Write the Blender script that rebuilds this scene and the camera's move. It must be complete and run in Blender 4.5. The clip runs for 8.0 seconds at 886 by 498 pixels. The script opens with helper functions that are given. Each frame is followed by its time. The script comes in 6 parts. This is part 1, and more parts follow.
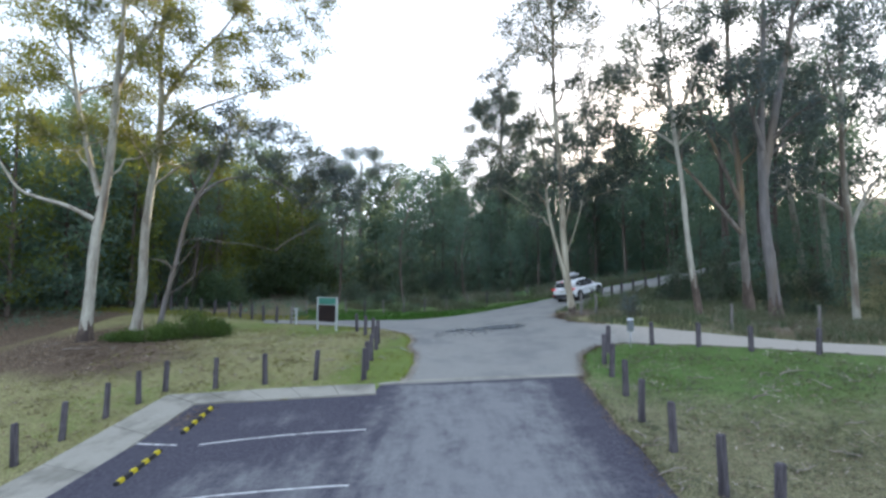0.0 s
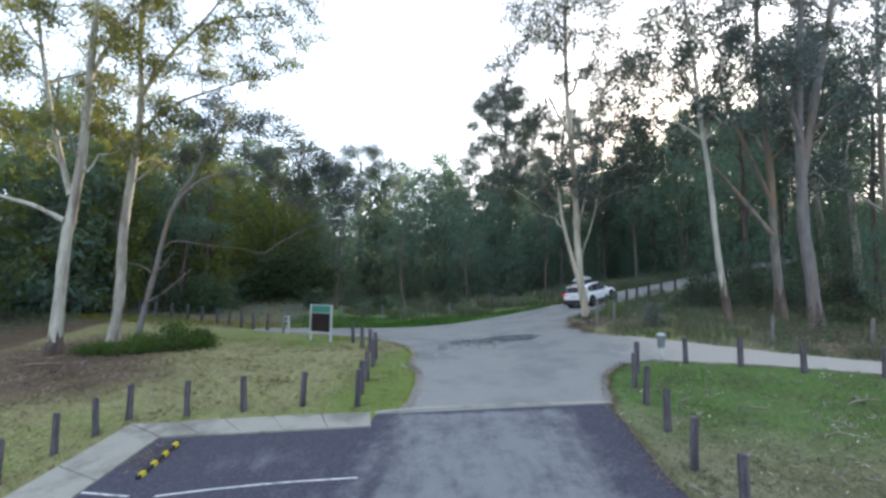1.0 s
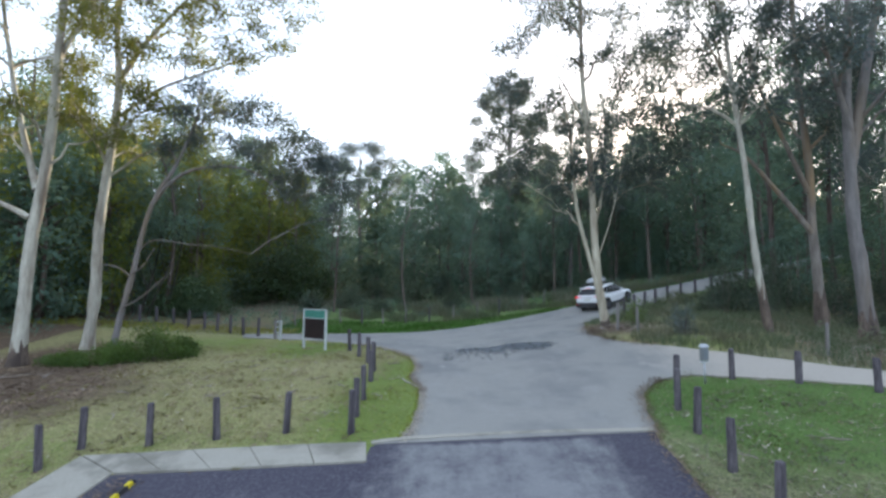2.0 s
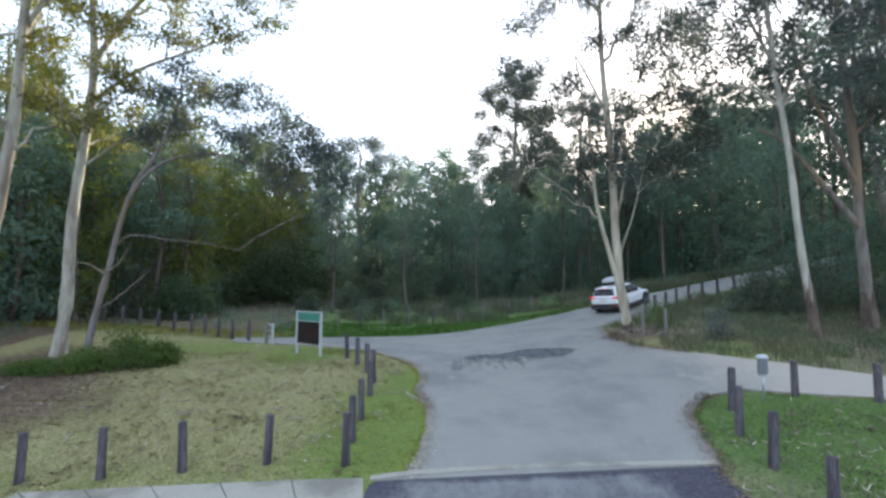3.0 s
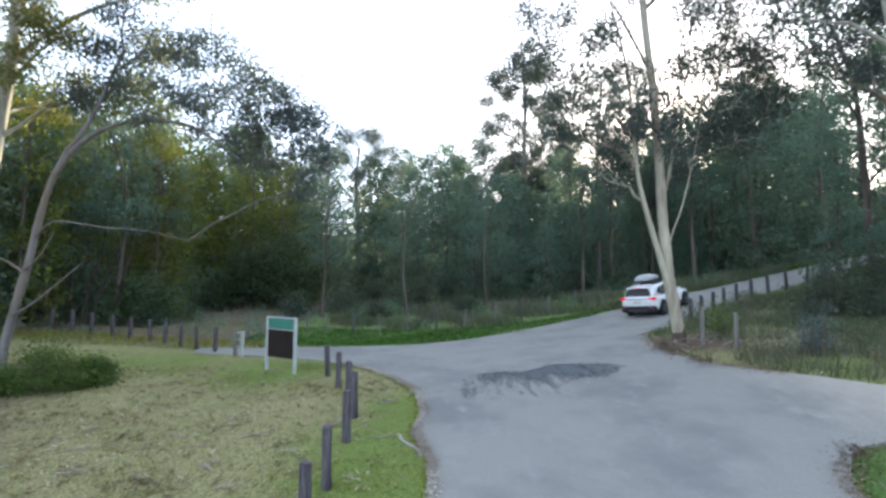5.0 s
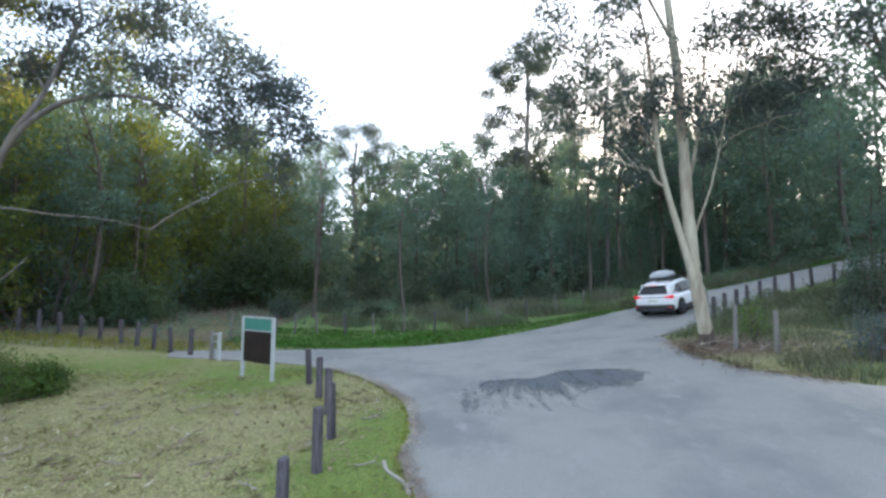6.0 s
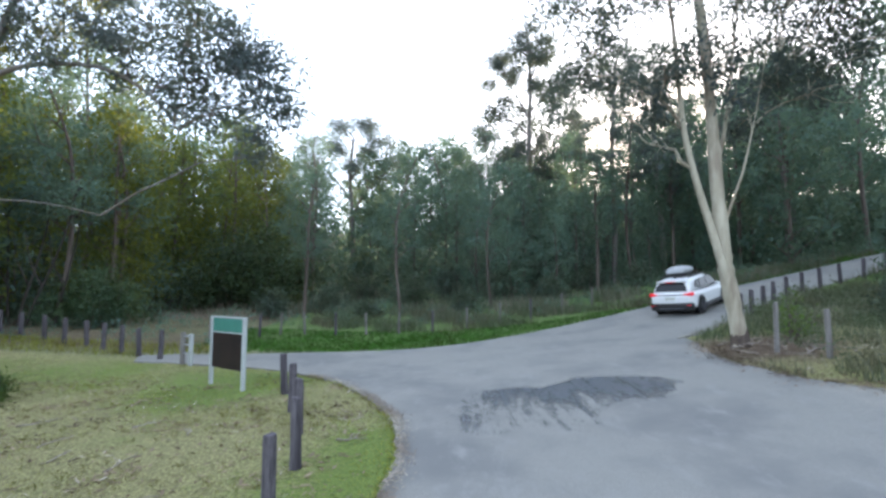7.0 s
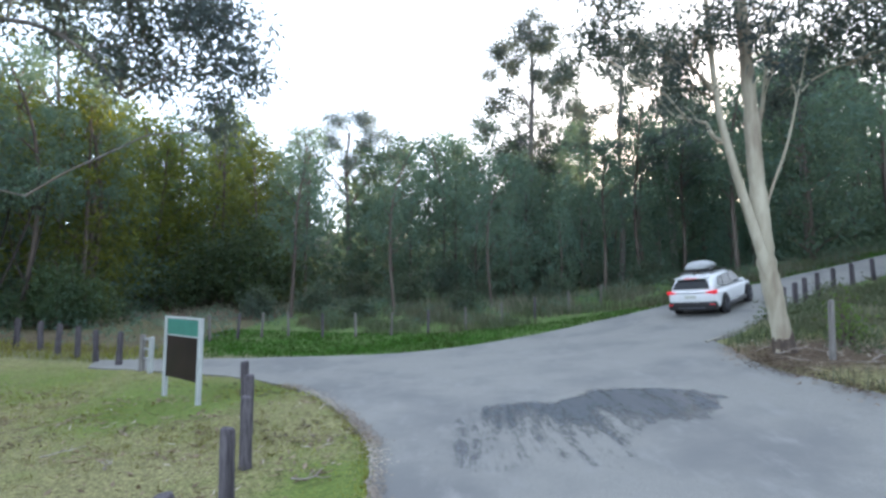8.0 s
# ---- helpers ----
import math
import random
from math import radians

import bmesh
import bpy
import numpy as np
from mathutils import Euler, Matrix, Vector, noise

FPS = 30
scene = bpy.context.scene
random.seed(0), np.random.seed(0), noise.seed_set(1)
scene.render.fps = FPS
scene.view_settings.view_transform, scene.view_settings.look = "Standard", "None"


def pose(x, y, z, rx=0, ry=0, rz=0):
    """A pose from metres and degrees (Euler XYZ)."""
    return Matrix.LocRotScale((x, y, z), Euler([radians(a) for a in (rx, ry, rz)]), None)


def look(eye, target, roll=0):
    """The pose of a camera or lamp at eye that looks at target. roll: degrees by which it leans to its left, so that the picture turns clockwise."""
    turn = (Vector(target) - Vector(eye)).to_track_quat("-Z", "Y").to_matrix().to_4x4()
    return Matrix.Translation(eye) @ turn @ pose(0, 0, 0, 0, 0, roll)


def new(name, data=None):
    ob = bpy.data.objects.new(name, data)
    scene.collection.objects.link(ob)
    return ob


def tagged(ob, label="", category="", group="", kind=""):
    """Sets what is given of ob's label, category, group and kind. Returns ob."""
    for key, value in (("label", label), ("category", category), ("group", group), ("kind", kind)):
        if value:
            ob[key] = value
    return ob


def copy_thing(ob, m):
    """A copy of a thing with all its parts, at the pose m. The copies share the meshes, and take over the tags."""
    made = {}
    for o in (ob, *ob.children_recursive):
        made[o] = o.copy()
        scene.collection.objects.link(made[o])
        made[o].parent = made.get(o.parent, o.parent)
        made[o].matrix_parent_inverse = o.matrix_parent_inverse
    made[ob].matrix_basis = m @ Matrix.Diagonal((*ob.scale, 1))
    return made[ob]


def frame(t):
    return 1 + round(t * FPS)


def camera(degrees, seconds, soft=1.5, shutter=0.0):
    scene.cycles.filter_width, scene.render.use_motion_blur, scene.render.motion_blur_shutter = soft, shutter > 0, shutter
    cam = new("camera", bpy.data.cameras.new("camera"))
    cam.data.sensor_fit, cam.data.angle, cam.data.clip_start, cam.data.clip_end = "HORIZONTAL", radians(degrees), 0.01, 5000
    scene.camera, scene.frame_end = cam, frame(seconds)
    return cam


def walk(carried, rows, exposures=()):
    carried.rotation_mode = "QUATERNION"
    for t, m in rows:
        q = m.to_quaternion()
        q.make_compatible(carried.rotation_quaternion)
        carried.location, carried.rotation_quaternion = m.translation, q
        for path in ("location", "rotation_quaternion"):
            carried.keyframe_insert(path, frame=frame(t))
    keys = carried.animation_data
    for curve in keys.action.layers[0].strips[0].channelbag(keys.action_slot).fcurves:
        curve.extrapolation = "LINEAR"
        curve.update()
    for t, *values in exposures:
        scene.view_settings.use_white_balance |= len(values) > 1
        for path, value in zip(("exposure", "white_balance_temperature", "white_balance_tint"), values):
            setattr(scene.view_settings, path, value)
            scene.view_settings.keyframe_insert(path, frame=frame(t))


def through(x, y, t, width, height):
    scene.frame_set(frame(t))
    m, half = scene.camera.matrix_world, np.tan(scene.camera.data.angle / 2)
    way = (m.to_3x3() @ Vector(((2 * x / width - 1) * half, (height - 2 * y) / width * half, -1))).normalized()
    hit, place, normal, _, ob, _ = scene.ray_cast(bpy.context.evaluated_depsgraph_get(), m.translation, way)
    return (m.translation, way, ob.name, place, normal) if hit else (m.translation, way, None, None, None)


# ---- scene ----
from mathutils import geometry

cam = camera(84.0, 8.0, soft=2.8)
PATH = [
    (0, (0.000, 0.000, 4.047), (0.000, 1.994, 4.201), 0.5),
    (0.5, (-0.080, 1.101, 4.261), (-0.082, 3.095, 4.413), 0.5),
    (1, (-0.152, 2.152, 4.398), (-0.155, 4.145, 4.551), 0.5),
    (1.5, (-0.220, 3.260, 4.487), (-0.227, 5.254, 4.641), 0.4),
    (3, (-0.616, 6.419, 4.517), (-0.626, 8.413, 4.670), 0.4),
    (3.5, (-0.688, 7.516, 4.504), (-0.702, 9.510, 4.659), 0.4),
    (4, (-0.746, 8.583, 4.503), (-0.762, 10.577, 4.658), 0.4),
    (4.5, (-0.749, 9.655, 4.486), (-0.768, 11.649, 4.642), 0.3),
    (6, (-0.656, 12.589, 4.300), (-0.681, 14.582, 4.460), 0.2),
    (6.5, (-0.629, 13.565, 4.223), (-0.654, 15.558, 4.383), 0.2),
    (7, (-0.570, 14.470, 4.163), (-0.597, 16.463, 4.325), 0.1),
    (7.5, (-0.521, 15.426, 4.106), (-0.548, 17.420, 4.266), 0.1),
    (8, (-0.433, 16.428, 4.072), (-0.461, 18.421, 4.233), 0.1),
]
walk(cam, [(t, look(eye, target, roll)) for t, eye, target, roll in PATH], exposures=[(0, 1.13), (3.5, 1.23), (8, 1.53)])

# ---- sky and sun: low evening sun ahead to the right, behind the wooded slope ----
SUN_EL, SUN_AZ = 13.0, 25.0   # degrees above the horizon, degrees right of +y
world = bpy.data.worlds.new("evening_sky")
scene.world = world
world.use_nodes = True
wn = world.node_tree
sky = wn.nodes.new("ShaderNodeTexSky")
sky.sky_type, sky.sun_disc = "NISHITA", False
sky.sun_elevation, sky.sun_rotation = radians(SUN_EL), radians(SUN_AZ)
sky.air_density, sky.dust_density, sky.ozone_density = 1.0, 2.0, 1.0
dim = wn.nodes.new("ShaderNodeVectorMath")
dim.operation = "SCALE"
dim.inputs["Scale"].default_value = 0.05
wn.links.new(sky.outputs["Color"], dim.inputs[0])
haze = wn.nodes.new("ShaderNodeVectorMath")   # thin even cloud over the whole sky
haze.operation = "ADD"
haze.inputs[1].default_value = (0.58, 0.70, 0.90)
wn.links.new(dim.outputs["Vector"], haze.inputs[0])
wn.links.new(haze.outputs["Vector"], wn.nodes["Background"].inputs["Color"])
wn.nodes["Background"].inputs["Strength"].default_value = 1.0
sun = new("sun", bpy.data.lights.new("sun", "SUN"))
sun.data.energy, sun.data.angle, sun.data.color = 5.0, radians(0.6), (1.0, 0.86, 0.62)
aim = Vector((-math.sin(radians(SUN_AZ)) * math.cos(radians(SUN_EL)), -math.cos(radians(SUN_AZ)) * math.cos(radians(SUN_EL)), -math.sin(radians(SUN_EL))))
sun.matrix_world = aim.to_track_quat("-Z", "Y").to_matrix().to_4x4()


# ---- materials ----
def node_material(name, rough=0.8, metal=0.0):
    m = bpy.data.materials.new(name)
    m.use_nodes = True
    b = m.node_tree.nodes["Principled BSDF"]
    b.inputs["Roughness"].default_value, b.inputs["Metallic"].default_value = rough, metal
    b.inputs["Specular IOR Level"].default_value = 0.3
    return m, m.node_tree, b


def rgb(c):
    return (*c, 1.0)


def noise_node(nt, scale, detail=6.0, rough=0.6, coords=None, stretch=None):
    n = nt.nodes.new("ShaderNodeTexNoise")
    n.inputs["Scale"].default_value, n.inputs["Detail"].default_value, n.inputs["Roughness"].default_value = scale, detail, rough
    if coords is not None:
        if stretch:
            mp = nt.nodes.new("ShaderNodeMapping")
            mp.inputs["Scale"].default_value = stretch
            nt.links.new(coords, mp.inputs["Vector"])
            coords = mp.outputs["Vector"]
        nt.links.new(coords, n.inputs["Vector"])
    return n.outputs["Fac"]


def ramp_node(nt, fac, lo, hi):
    """0 below lo, 1 above hi, soft between."""
    r = nt.nodes.new("ShaderNodeMapRange")
    r.interpolation_type = "SMOOTHSTEP"
    r.inputs["From Min"].default_value, r.inputs["From Max"].default_value = lo, hi
    nt.links.new(fac, r.inputs["Value"])
    return r.outputs["Result"]


def mix_node(nt, fac, a, b, blend="MIX"):
    x = nt.nodes.new("ShaderNodeMix")
    x.data_type, x.blend_type = "RGBA", blend
    for value, slot in ((fac, 0), (a, 6), (b, 7)):
        if isinstance(value, (int, float)):
            x.inputs[slot].default_value = value
        elif isinstance(value, tuple):
            x.inputs[slot].default_value = rgb(value)
        else:
            nt.links.new(value, x.inputs[slot])
    return x.outputs[2]


def place_coords(nt, world_space=True):
    if world_space:
        return nt.nodes.new("ShaderNodeNewGeometry").outputs["Position"]
    return nt.nodes.new("ShaderNodeTexCoord").outputs["Object"]


def bump_node(nt, b, height, strength=0.4, distance=0.02):
    n = nt.nodes.new("ShaderNodeBump")
    n.inputs["Strength"].default_value, n.inputs["Distance"].default_value = strength, distance
    nt.links.new(height, n.inputs["Height"])
    nt.links.new(n.outputs["Normal"], b.inputs["Normal"])


def surface(name, c1, c2, c3=None, fine=40.0, broad=1.2, rough=0.8, bump=0.3, depth=0.01, stretch=None, world_space=True, metal=0.0):
    """A mottled surface: c1 to c2 by the fine grain, towards c3 in broad patches."""
    m, nt, b = node_material(name, rough, metal)
    co = place_coords(nt, world_space)
    f = noise_node(nt, fine, 6, 0.65, co, stretch)
    col = mix_node(nt, ramp_node(nt, f, 0.35, 0.65), c1, c2)
    w = noise_node(nt, broad, 5, 0.6, co, stretch)
    col = mix_node(nt, ramp_node(nt, w, 0.42, 0.68), col, c3 if c3 else tuple(v * 0.75 for v in c1))
    nt.links.new(col, b.inputs["Base Color"])
    if bump:
        bump_node(nt, b, f, bump, depth)
    return m


def leaf_material(name, c1, c2, c3, through=0.45, warmth=0.4, mottle=False):
    m, nt, b = node_material(name, 0.6)
    b.inputs["Specular IOR Level"].default_value = 0.15
    g = nt.nodes.new("ShaderNodeNewGeometry")
    oi = nt.nodes.new("ShaderNodeObjectInfo")
    col = mix_node(nt, g.outputs["Random Per Island"], c1, c2)
    patch = noise_node(nt, 0.5, 3, 0.5, g.outputs["Position"])
    col = mix_node(nt, ramp_node(nt, patch, 0.45, 0.62), col, c3)
    vary = nt.nodes.new("ShaderNodeHueSaturation")
    ma = nt.nodes.new("ShaderNodeMath")
    ma.operation, ma.inputs[1].default_value, ma.inputs[2].default_value = "MULTIPLY_ADD", 0.5, 0.75
    nt.links.new(oi.outputs["Random"], ma.inputs[0])
    nt.links.new(ma.outputs[0], vary.inputs["Value"])
    if mottle:   # tussocks and thatch: broken light and dark within a stride
        clod = noise_node(nt, 3.2, 5, 0.7, g.outputs["Position"])
        thatch = noise_node(nt, 11, 5, 0.75, g.outputs["Position"])
        col = mix_node(nt, ramp_node(nt, thatch, 0.54, 0.68), col, mix_node(nt, 1.0, col, (0.40, 0.33, 0.28), "MULTIPLY"))
        fleck = noise_node(nt, 6.0, 6, 0.75, g.outputs["Position"], (0.55, 1.6, 1.0))
        col = mix_node(nt, ramp_node(nt, fleck, 0.56, 0.66), col, mix_node(nt, 1.0, col, (0.34, 0.30, 0.24), "MULTIPLY"))
        col = mix_node(nt, ramp_node(nt, clod, 0.40, 0.62), mix_node(nt, 1.0, col, (0.48, 0.45, 0.36), "MULTIPLY"), col)
    nt.links.new(col, vary.inputs["Color"])
    nt.links.new(vary.outputs["Color"], b.inputs["Base Color"])
    t = nt.nodes.new("ShaderNodeBsdfTranslucent")
    warm = mix_node(nt, warmth, vary.outputs["Color"], (0.32, 0.30, 0.03))
    nt.links.new(warm, t.inputs["Color"])
    mx = nt.nodes.new("ShaderNodeMixShader")
    mx.inputs[0].default_value = through
    nt.links.new(b.outputs[0], mx.inputs[1])
    nt.links.new(t.outputs[0], mx.inputs[2])
    nt.links.new(mx.outputs[0], nt.nodes["Material Output"].inputs["Surface"])
    return m


def plain(name, c, rough=0.5, metal=0.0):
    return surface(name, c, tuple(v * 0.9 for v in c), tuple(v * 0.82 for v in c), 30, 3, rough, 0.05, 0.002, world_space=False, metal=metal)


def glow(name, c, strength):
    m, nt, b = node_material(name, 0.4)
    b.inputs["Base Color"].default_value = rgb(c)
    b.inputs["Emission Color"].default_value, b.inputs["Emission Strength"].default_value = rgb(c), strength
    return m


M_CONCRETE = surface("broom_concrete", (0.235, 0.22, 0.185), (0.30, 0.283, 0.24), (0.155, 0.145, 0.12), 35, 0.9, 0.85, 0.3, 0.005)
def wet_material():
    """Damp bitumen, solid where soaked, specked where drying; the long streaks paint tree reflections."""
    m, nt, b = node_material("wet_bitumen", 0.32)
    co = place_coords(nt)
    fine = noise_node(nt, 30, 6, 0.65, co)
    nt.links.new(mix_node(nt, ramp_node(nt, fine, 0.35, 0.65), (0.064, 0.074, 0.087), (0.104, 0.114, 0.127)), b.inputs["Base Color"])
    bump_node(nt, b, fine, 0.3, 0.006)
    a = nt.nodes.new("ShaderNodeAttribute")
    a.attribute_name = "stain_mask"
    def add(x, y, k):
        n = nt.nodes.new("ShaderNodeMath")
        n.operation, n.inputs[1].default_value = "MULTIPLY_ADD", k
        nt.links.new(x, n.inputs[0])
        nt.links.new(y, n.inputs[2])
        return n.outputs[0]
    reflection_streak = noise_node(nt, 2.2, 7, 0.72, co, (1.7, 0.24, 1.0))
    speck = noise_node(nt, 9.0, 6, 0.75, co, (1.0, 0.5, 1.0))
    wet = add(speck, add(reflection_streak, a.outputs["Fac"], 1.5), 0.9)
    mx, clear = nt.nodes.new("ShaderNodeMixShader"), nt.nodes.new("ShaderNodeBsdfTransparent")
    nt.links.new(ramp_node(nt, wet, 1.50, 2.02), mx.inputs[0])
    nt.links.new(clear.outputs[0], mx.inputs[1])
    nt.links.new(b.outputs[0], mx.inputs[2])
    nt.links.new(mx.outputs[0], nt.nodes["Material Output"].inputs["Surface"])
    return m


M_PATCH = wet_material()
M_LINE = surface("road_paint", (0.46, 0.46, 0.45), (0.58, 0.58, 0.56), (0.20, 0.20, 0.20), 40, 4, 0.7, 0.2, 0.003)
M_POST = surface("weathered_timber", (0.050, 0.043, 0.050), (0.125, 0.112, 0.12), (0.036, 0.031, 0.036), 26, 3, 0.9, 0.7, 0.012, (1, 1, 0.12), False)
M_POST_PALE = surface("grey_timber", (0.14, 0.13, 0.12), (0.22, 0.205, 0.19), (0.10, 0.085, 0.08), 26, 3, 0.9, 0.7, 0.012, (1, 1, 0.12), False)
M_GUM = surface("smooth_gum_bark", (0.44, 0.415, 0.345), (0.30, 0.28, 0.235), (0.165, 0.13, 0.10), 4, 1.4, 0.75, 0.35, 0.02, (1, 1, 0.25), True)
M_GUM_CREAM = surface("cream_gum_bark", (0.44, 0.40, 0.31), (0.32, 0.285, 0.21), (0.17, 0.125, 0.09), 4, 1.3, 0.75, 0.35, 0.02, (1, 1, 0.22), True)
M_GUM_GREY = surface("grey_gum_bark", (0.185, 0.168, 0.16), (0.12, 0.11, 0.105), (0.16, 0.125, 0.09), 5, 0.9, 0.8, 0.5, 0.03, (1, 1, 0.2), True)
M_GUM_OCHRE = surface("peeling_ochre_bark", (0.22, 0.195, 0.17), (0.13, 0.11, 0.095), (0.25, 0.17, 0.095), 5, 0.9, 0.85, 0.6, 0.03, (1, 1, 0.2), True)
M_BARK_PALE = surface("mottled_pale_bark", (0.27, 0.255, 0.225), (0.19, 0.175, 0.155), (0.12, 0.10, 0.085), 5, 1.2, 0.85, 0.5, 0.03, (1, 1, 0.2), True)
M_BARK = surface("rough_bark", (0.13, 0.10, 0.085), (0.07, 0.055, 0.048), (0.17, 0.14, 0.12), 9, 1.0, 0.95, 0.8, 0.03, (1, 1, 0.15), True)
M_BARK_BLACK = surface("blackened_bark", (0.045, 0.037, 0.034), (0.028, 0.023, 0.022), (0.06, 0.05, 0.045), 9, 1.0, 0.95, 0.8, 0.03, (1, 1, 0.15), True)
M_LEAF = leaf_material("gum_leaves", (0.068, 0.092, 0.088), (0.12, 0.15, 0.135), (0.088, 0.115, 0.125), 0.5, 0.12)
# sun on the two white gums is mixed into the leaf colour as yellow
M_LEAF_LIT = leaf_material("sun_tinted_gum_leaves", (0.06, 0.075, 0.06), (0.125, 0.145, 0.075), (0.20, 0.20, 0.04), 0.55, 0.55)
# yellow-green that paints low sun onto trees of the left wood
M_LEAF_SUN = leaf_material("sun_tinted_wattle_leaves", (0.07, 0.11, 0.035), (0.15, 0.175, 0.045), (0.055, 0.10, 0.05), 0.5, 0.5)
M_BUSH = leaf_material("dull_bush_leaves", (0.05, 0.078, 0.055), (0.10, 0.13, 0.085), (0.065, 0.095, 0.075), 0.4, 0.1)
M_LEAF_DARK = leaf_material("forest_leaves", (0.075, 0.14, 0.108), (0.15, 0.215, 0.158), (0.102, 0.178, 0.152), 0.5, 0.2)
M_SHRUB = leaf_material("shrub_leaves", (0.045, 0.10, 0.025), (0.10, 0.17, 0.045), (0.055, 0.11, 0.04), 0.35)
M_BLADE = leaf_material("grass_blades", (0.23, 0.29, 0.04), (0.40, 0.44, 0.085), (0.36, 0.35, 0.11), 0.35, 0.4, True)
M_VERGE = leaf_material("lush_grass_blades", (0.038, 0.13, 0.02), (0.08, 0.205, 0.035), (0.07, 0.16, 0.035), 0.3, 0.1, True)
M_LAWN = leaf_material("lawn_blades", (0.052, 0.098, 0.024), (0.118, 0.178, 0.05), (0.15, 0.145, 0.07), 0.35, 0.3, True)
M_SEDGE = leaf_material("dull_sedge_blades", (0.055, 0.08, 0.045), (0.12, 0.145, 0.085), (0.12, 0.115, 0.075), 0.3, 0.15)
M_STRAW = leaf_material("dry_grass_blades", (0.24, 0.22, 0.10), (0.52, 0.48, 0.265), (0.27, 0.275, 0.11), 0.3, 0.4, True)
M_HAY = leaf_material("bleached_grass_blades", (0.13, 0.127, 0.09), (0.28, 0.27, 0.205), (0.12, 0.135, 0.09), 0.3, 0.1)


# ---- terrain ----
BUMPS = [(-11, 12, 4, -0.56), (-5, 12, 5, -0.12), (1, 12, 6, -0.01), (7, 12, 5, -0.21), (-12, 19, 5, 0.07), (-5, 19, 5, 0.24), (1, 19, 5, 0.01),
         (7, 19, 5, -0.03), (12, 22, 6, 0.65), (-12, 27, 6, -0.32), (-4, 28, 6, 0.27), (3, 27, 6, -0.21), (8, 31, 5, 0.21), (14, 36, 7, 0.08),
         (0, 36, 7, -0.85), (24, 27, 7, -1.83), (34, 40, 12, 2.38), (-18, 24, 5, -0.04), (-30, 30, 12, 1.76)]


def lie(x, y):
    """The height of the ground."""
    z = -0.4425 + 0.064 * 70 * np.tanh(np.asarray(x) / 70) + 0.0919 * 70 * np.tanh(np.asarray(y) / 70)
    for a, b, r, k in BUMPS:
        z = z + k * np.exp(-((x - a) ** 2 + (y - b) ** 2) / (2 * r * r))
    far = np.clip((np.hypot(x, np.asarray(y) - 15.0) - 60) / 75, 0, 1)
    ahead = np.clip((np.asarray(y) + 20) / 60, 0, 1)
    return z + 15 * far * far * (3 - 2 * far) * ahead


def on(x, y, up=0.0):
    return Vector((x, y, float(lie(x, y)) + up))


def smooth_line(points, closed=False, steps=6):
    """Points along a soft curve through the given ones."""
    p = [Vector((*q, 0)) if len(q) == 2 else Vector(q) for q in points]
    n, out = len(p), []
    for i in range(n if closed else n - 1):
        a, b, c, d = (p[(i - 1) % n], p[i], p[(i + 1) % n], p[(i + 2) % n]) if closed else (p[max(i - 1, 0)], p[i], p[i + 1], p[min(i + 2, n - 1)])
        for k in range(steps):
            u = k / steps
            out.append(0.5 * (2 * b + (c - a) * u + (2 * a - 5 * b + 4 * c - d) * u * u + (3 * b - a - 3 * c + d) * u ** 3))
    if not closed:
        out.append(p[-1])
    return out


def inside(x, y, poly):
    """Which of the points lie in the polygon."""
    x, y = np.asarray(x, float), np.asarray(y, float)
    odd = np.zeros(x.shape, bool)
    for (x0, y0), (x1, y1) in zip(poly, poly[1:] + poly[:1]):
        if y0 == y1:
            continue
        odd ^= ((y0 > y) != (y1 > y)) & (x < (x1 - x0) * (y - y0) / (y1 - y0) + x0)
    return odd


def raw_mesh(name, verts, faces):
    """A mesh from arrays; all faces with the same number of corners."""
    v, f = np.asarray(verts, np.float32), np.asarray(faces, np.int32)
    me = bpy.data.meshes.new(name)
    me.vertices.add(len(v))
    me.vertices.foreach_set("co", v.ravel())
    me.loops.add(f.size)
    me.loops.foreach_set("vertex_index", f.ravel())
    me.polygons.add(len(f))
    me.polygons.foreach_set("loop_start", np.arange(0, f.size, f.shape[1], dtype=np.int32))
    me.update(calc_edges=True)
    me.validate()
    return me


def shade_smooth(me):
    me.polygons.foreach_set("use_smooth", np.ones(len(me.polygons), bool))
    return me


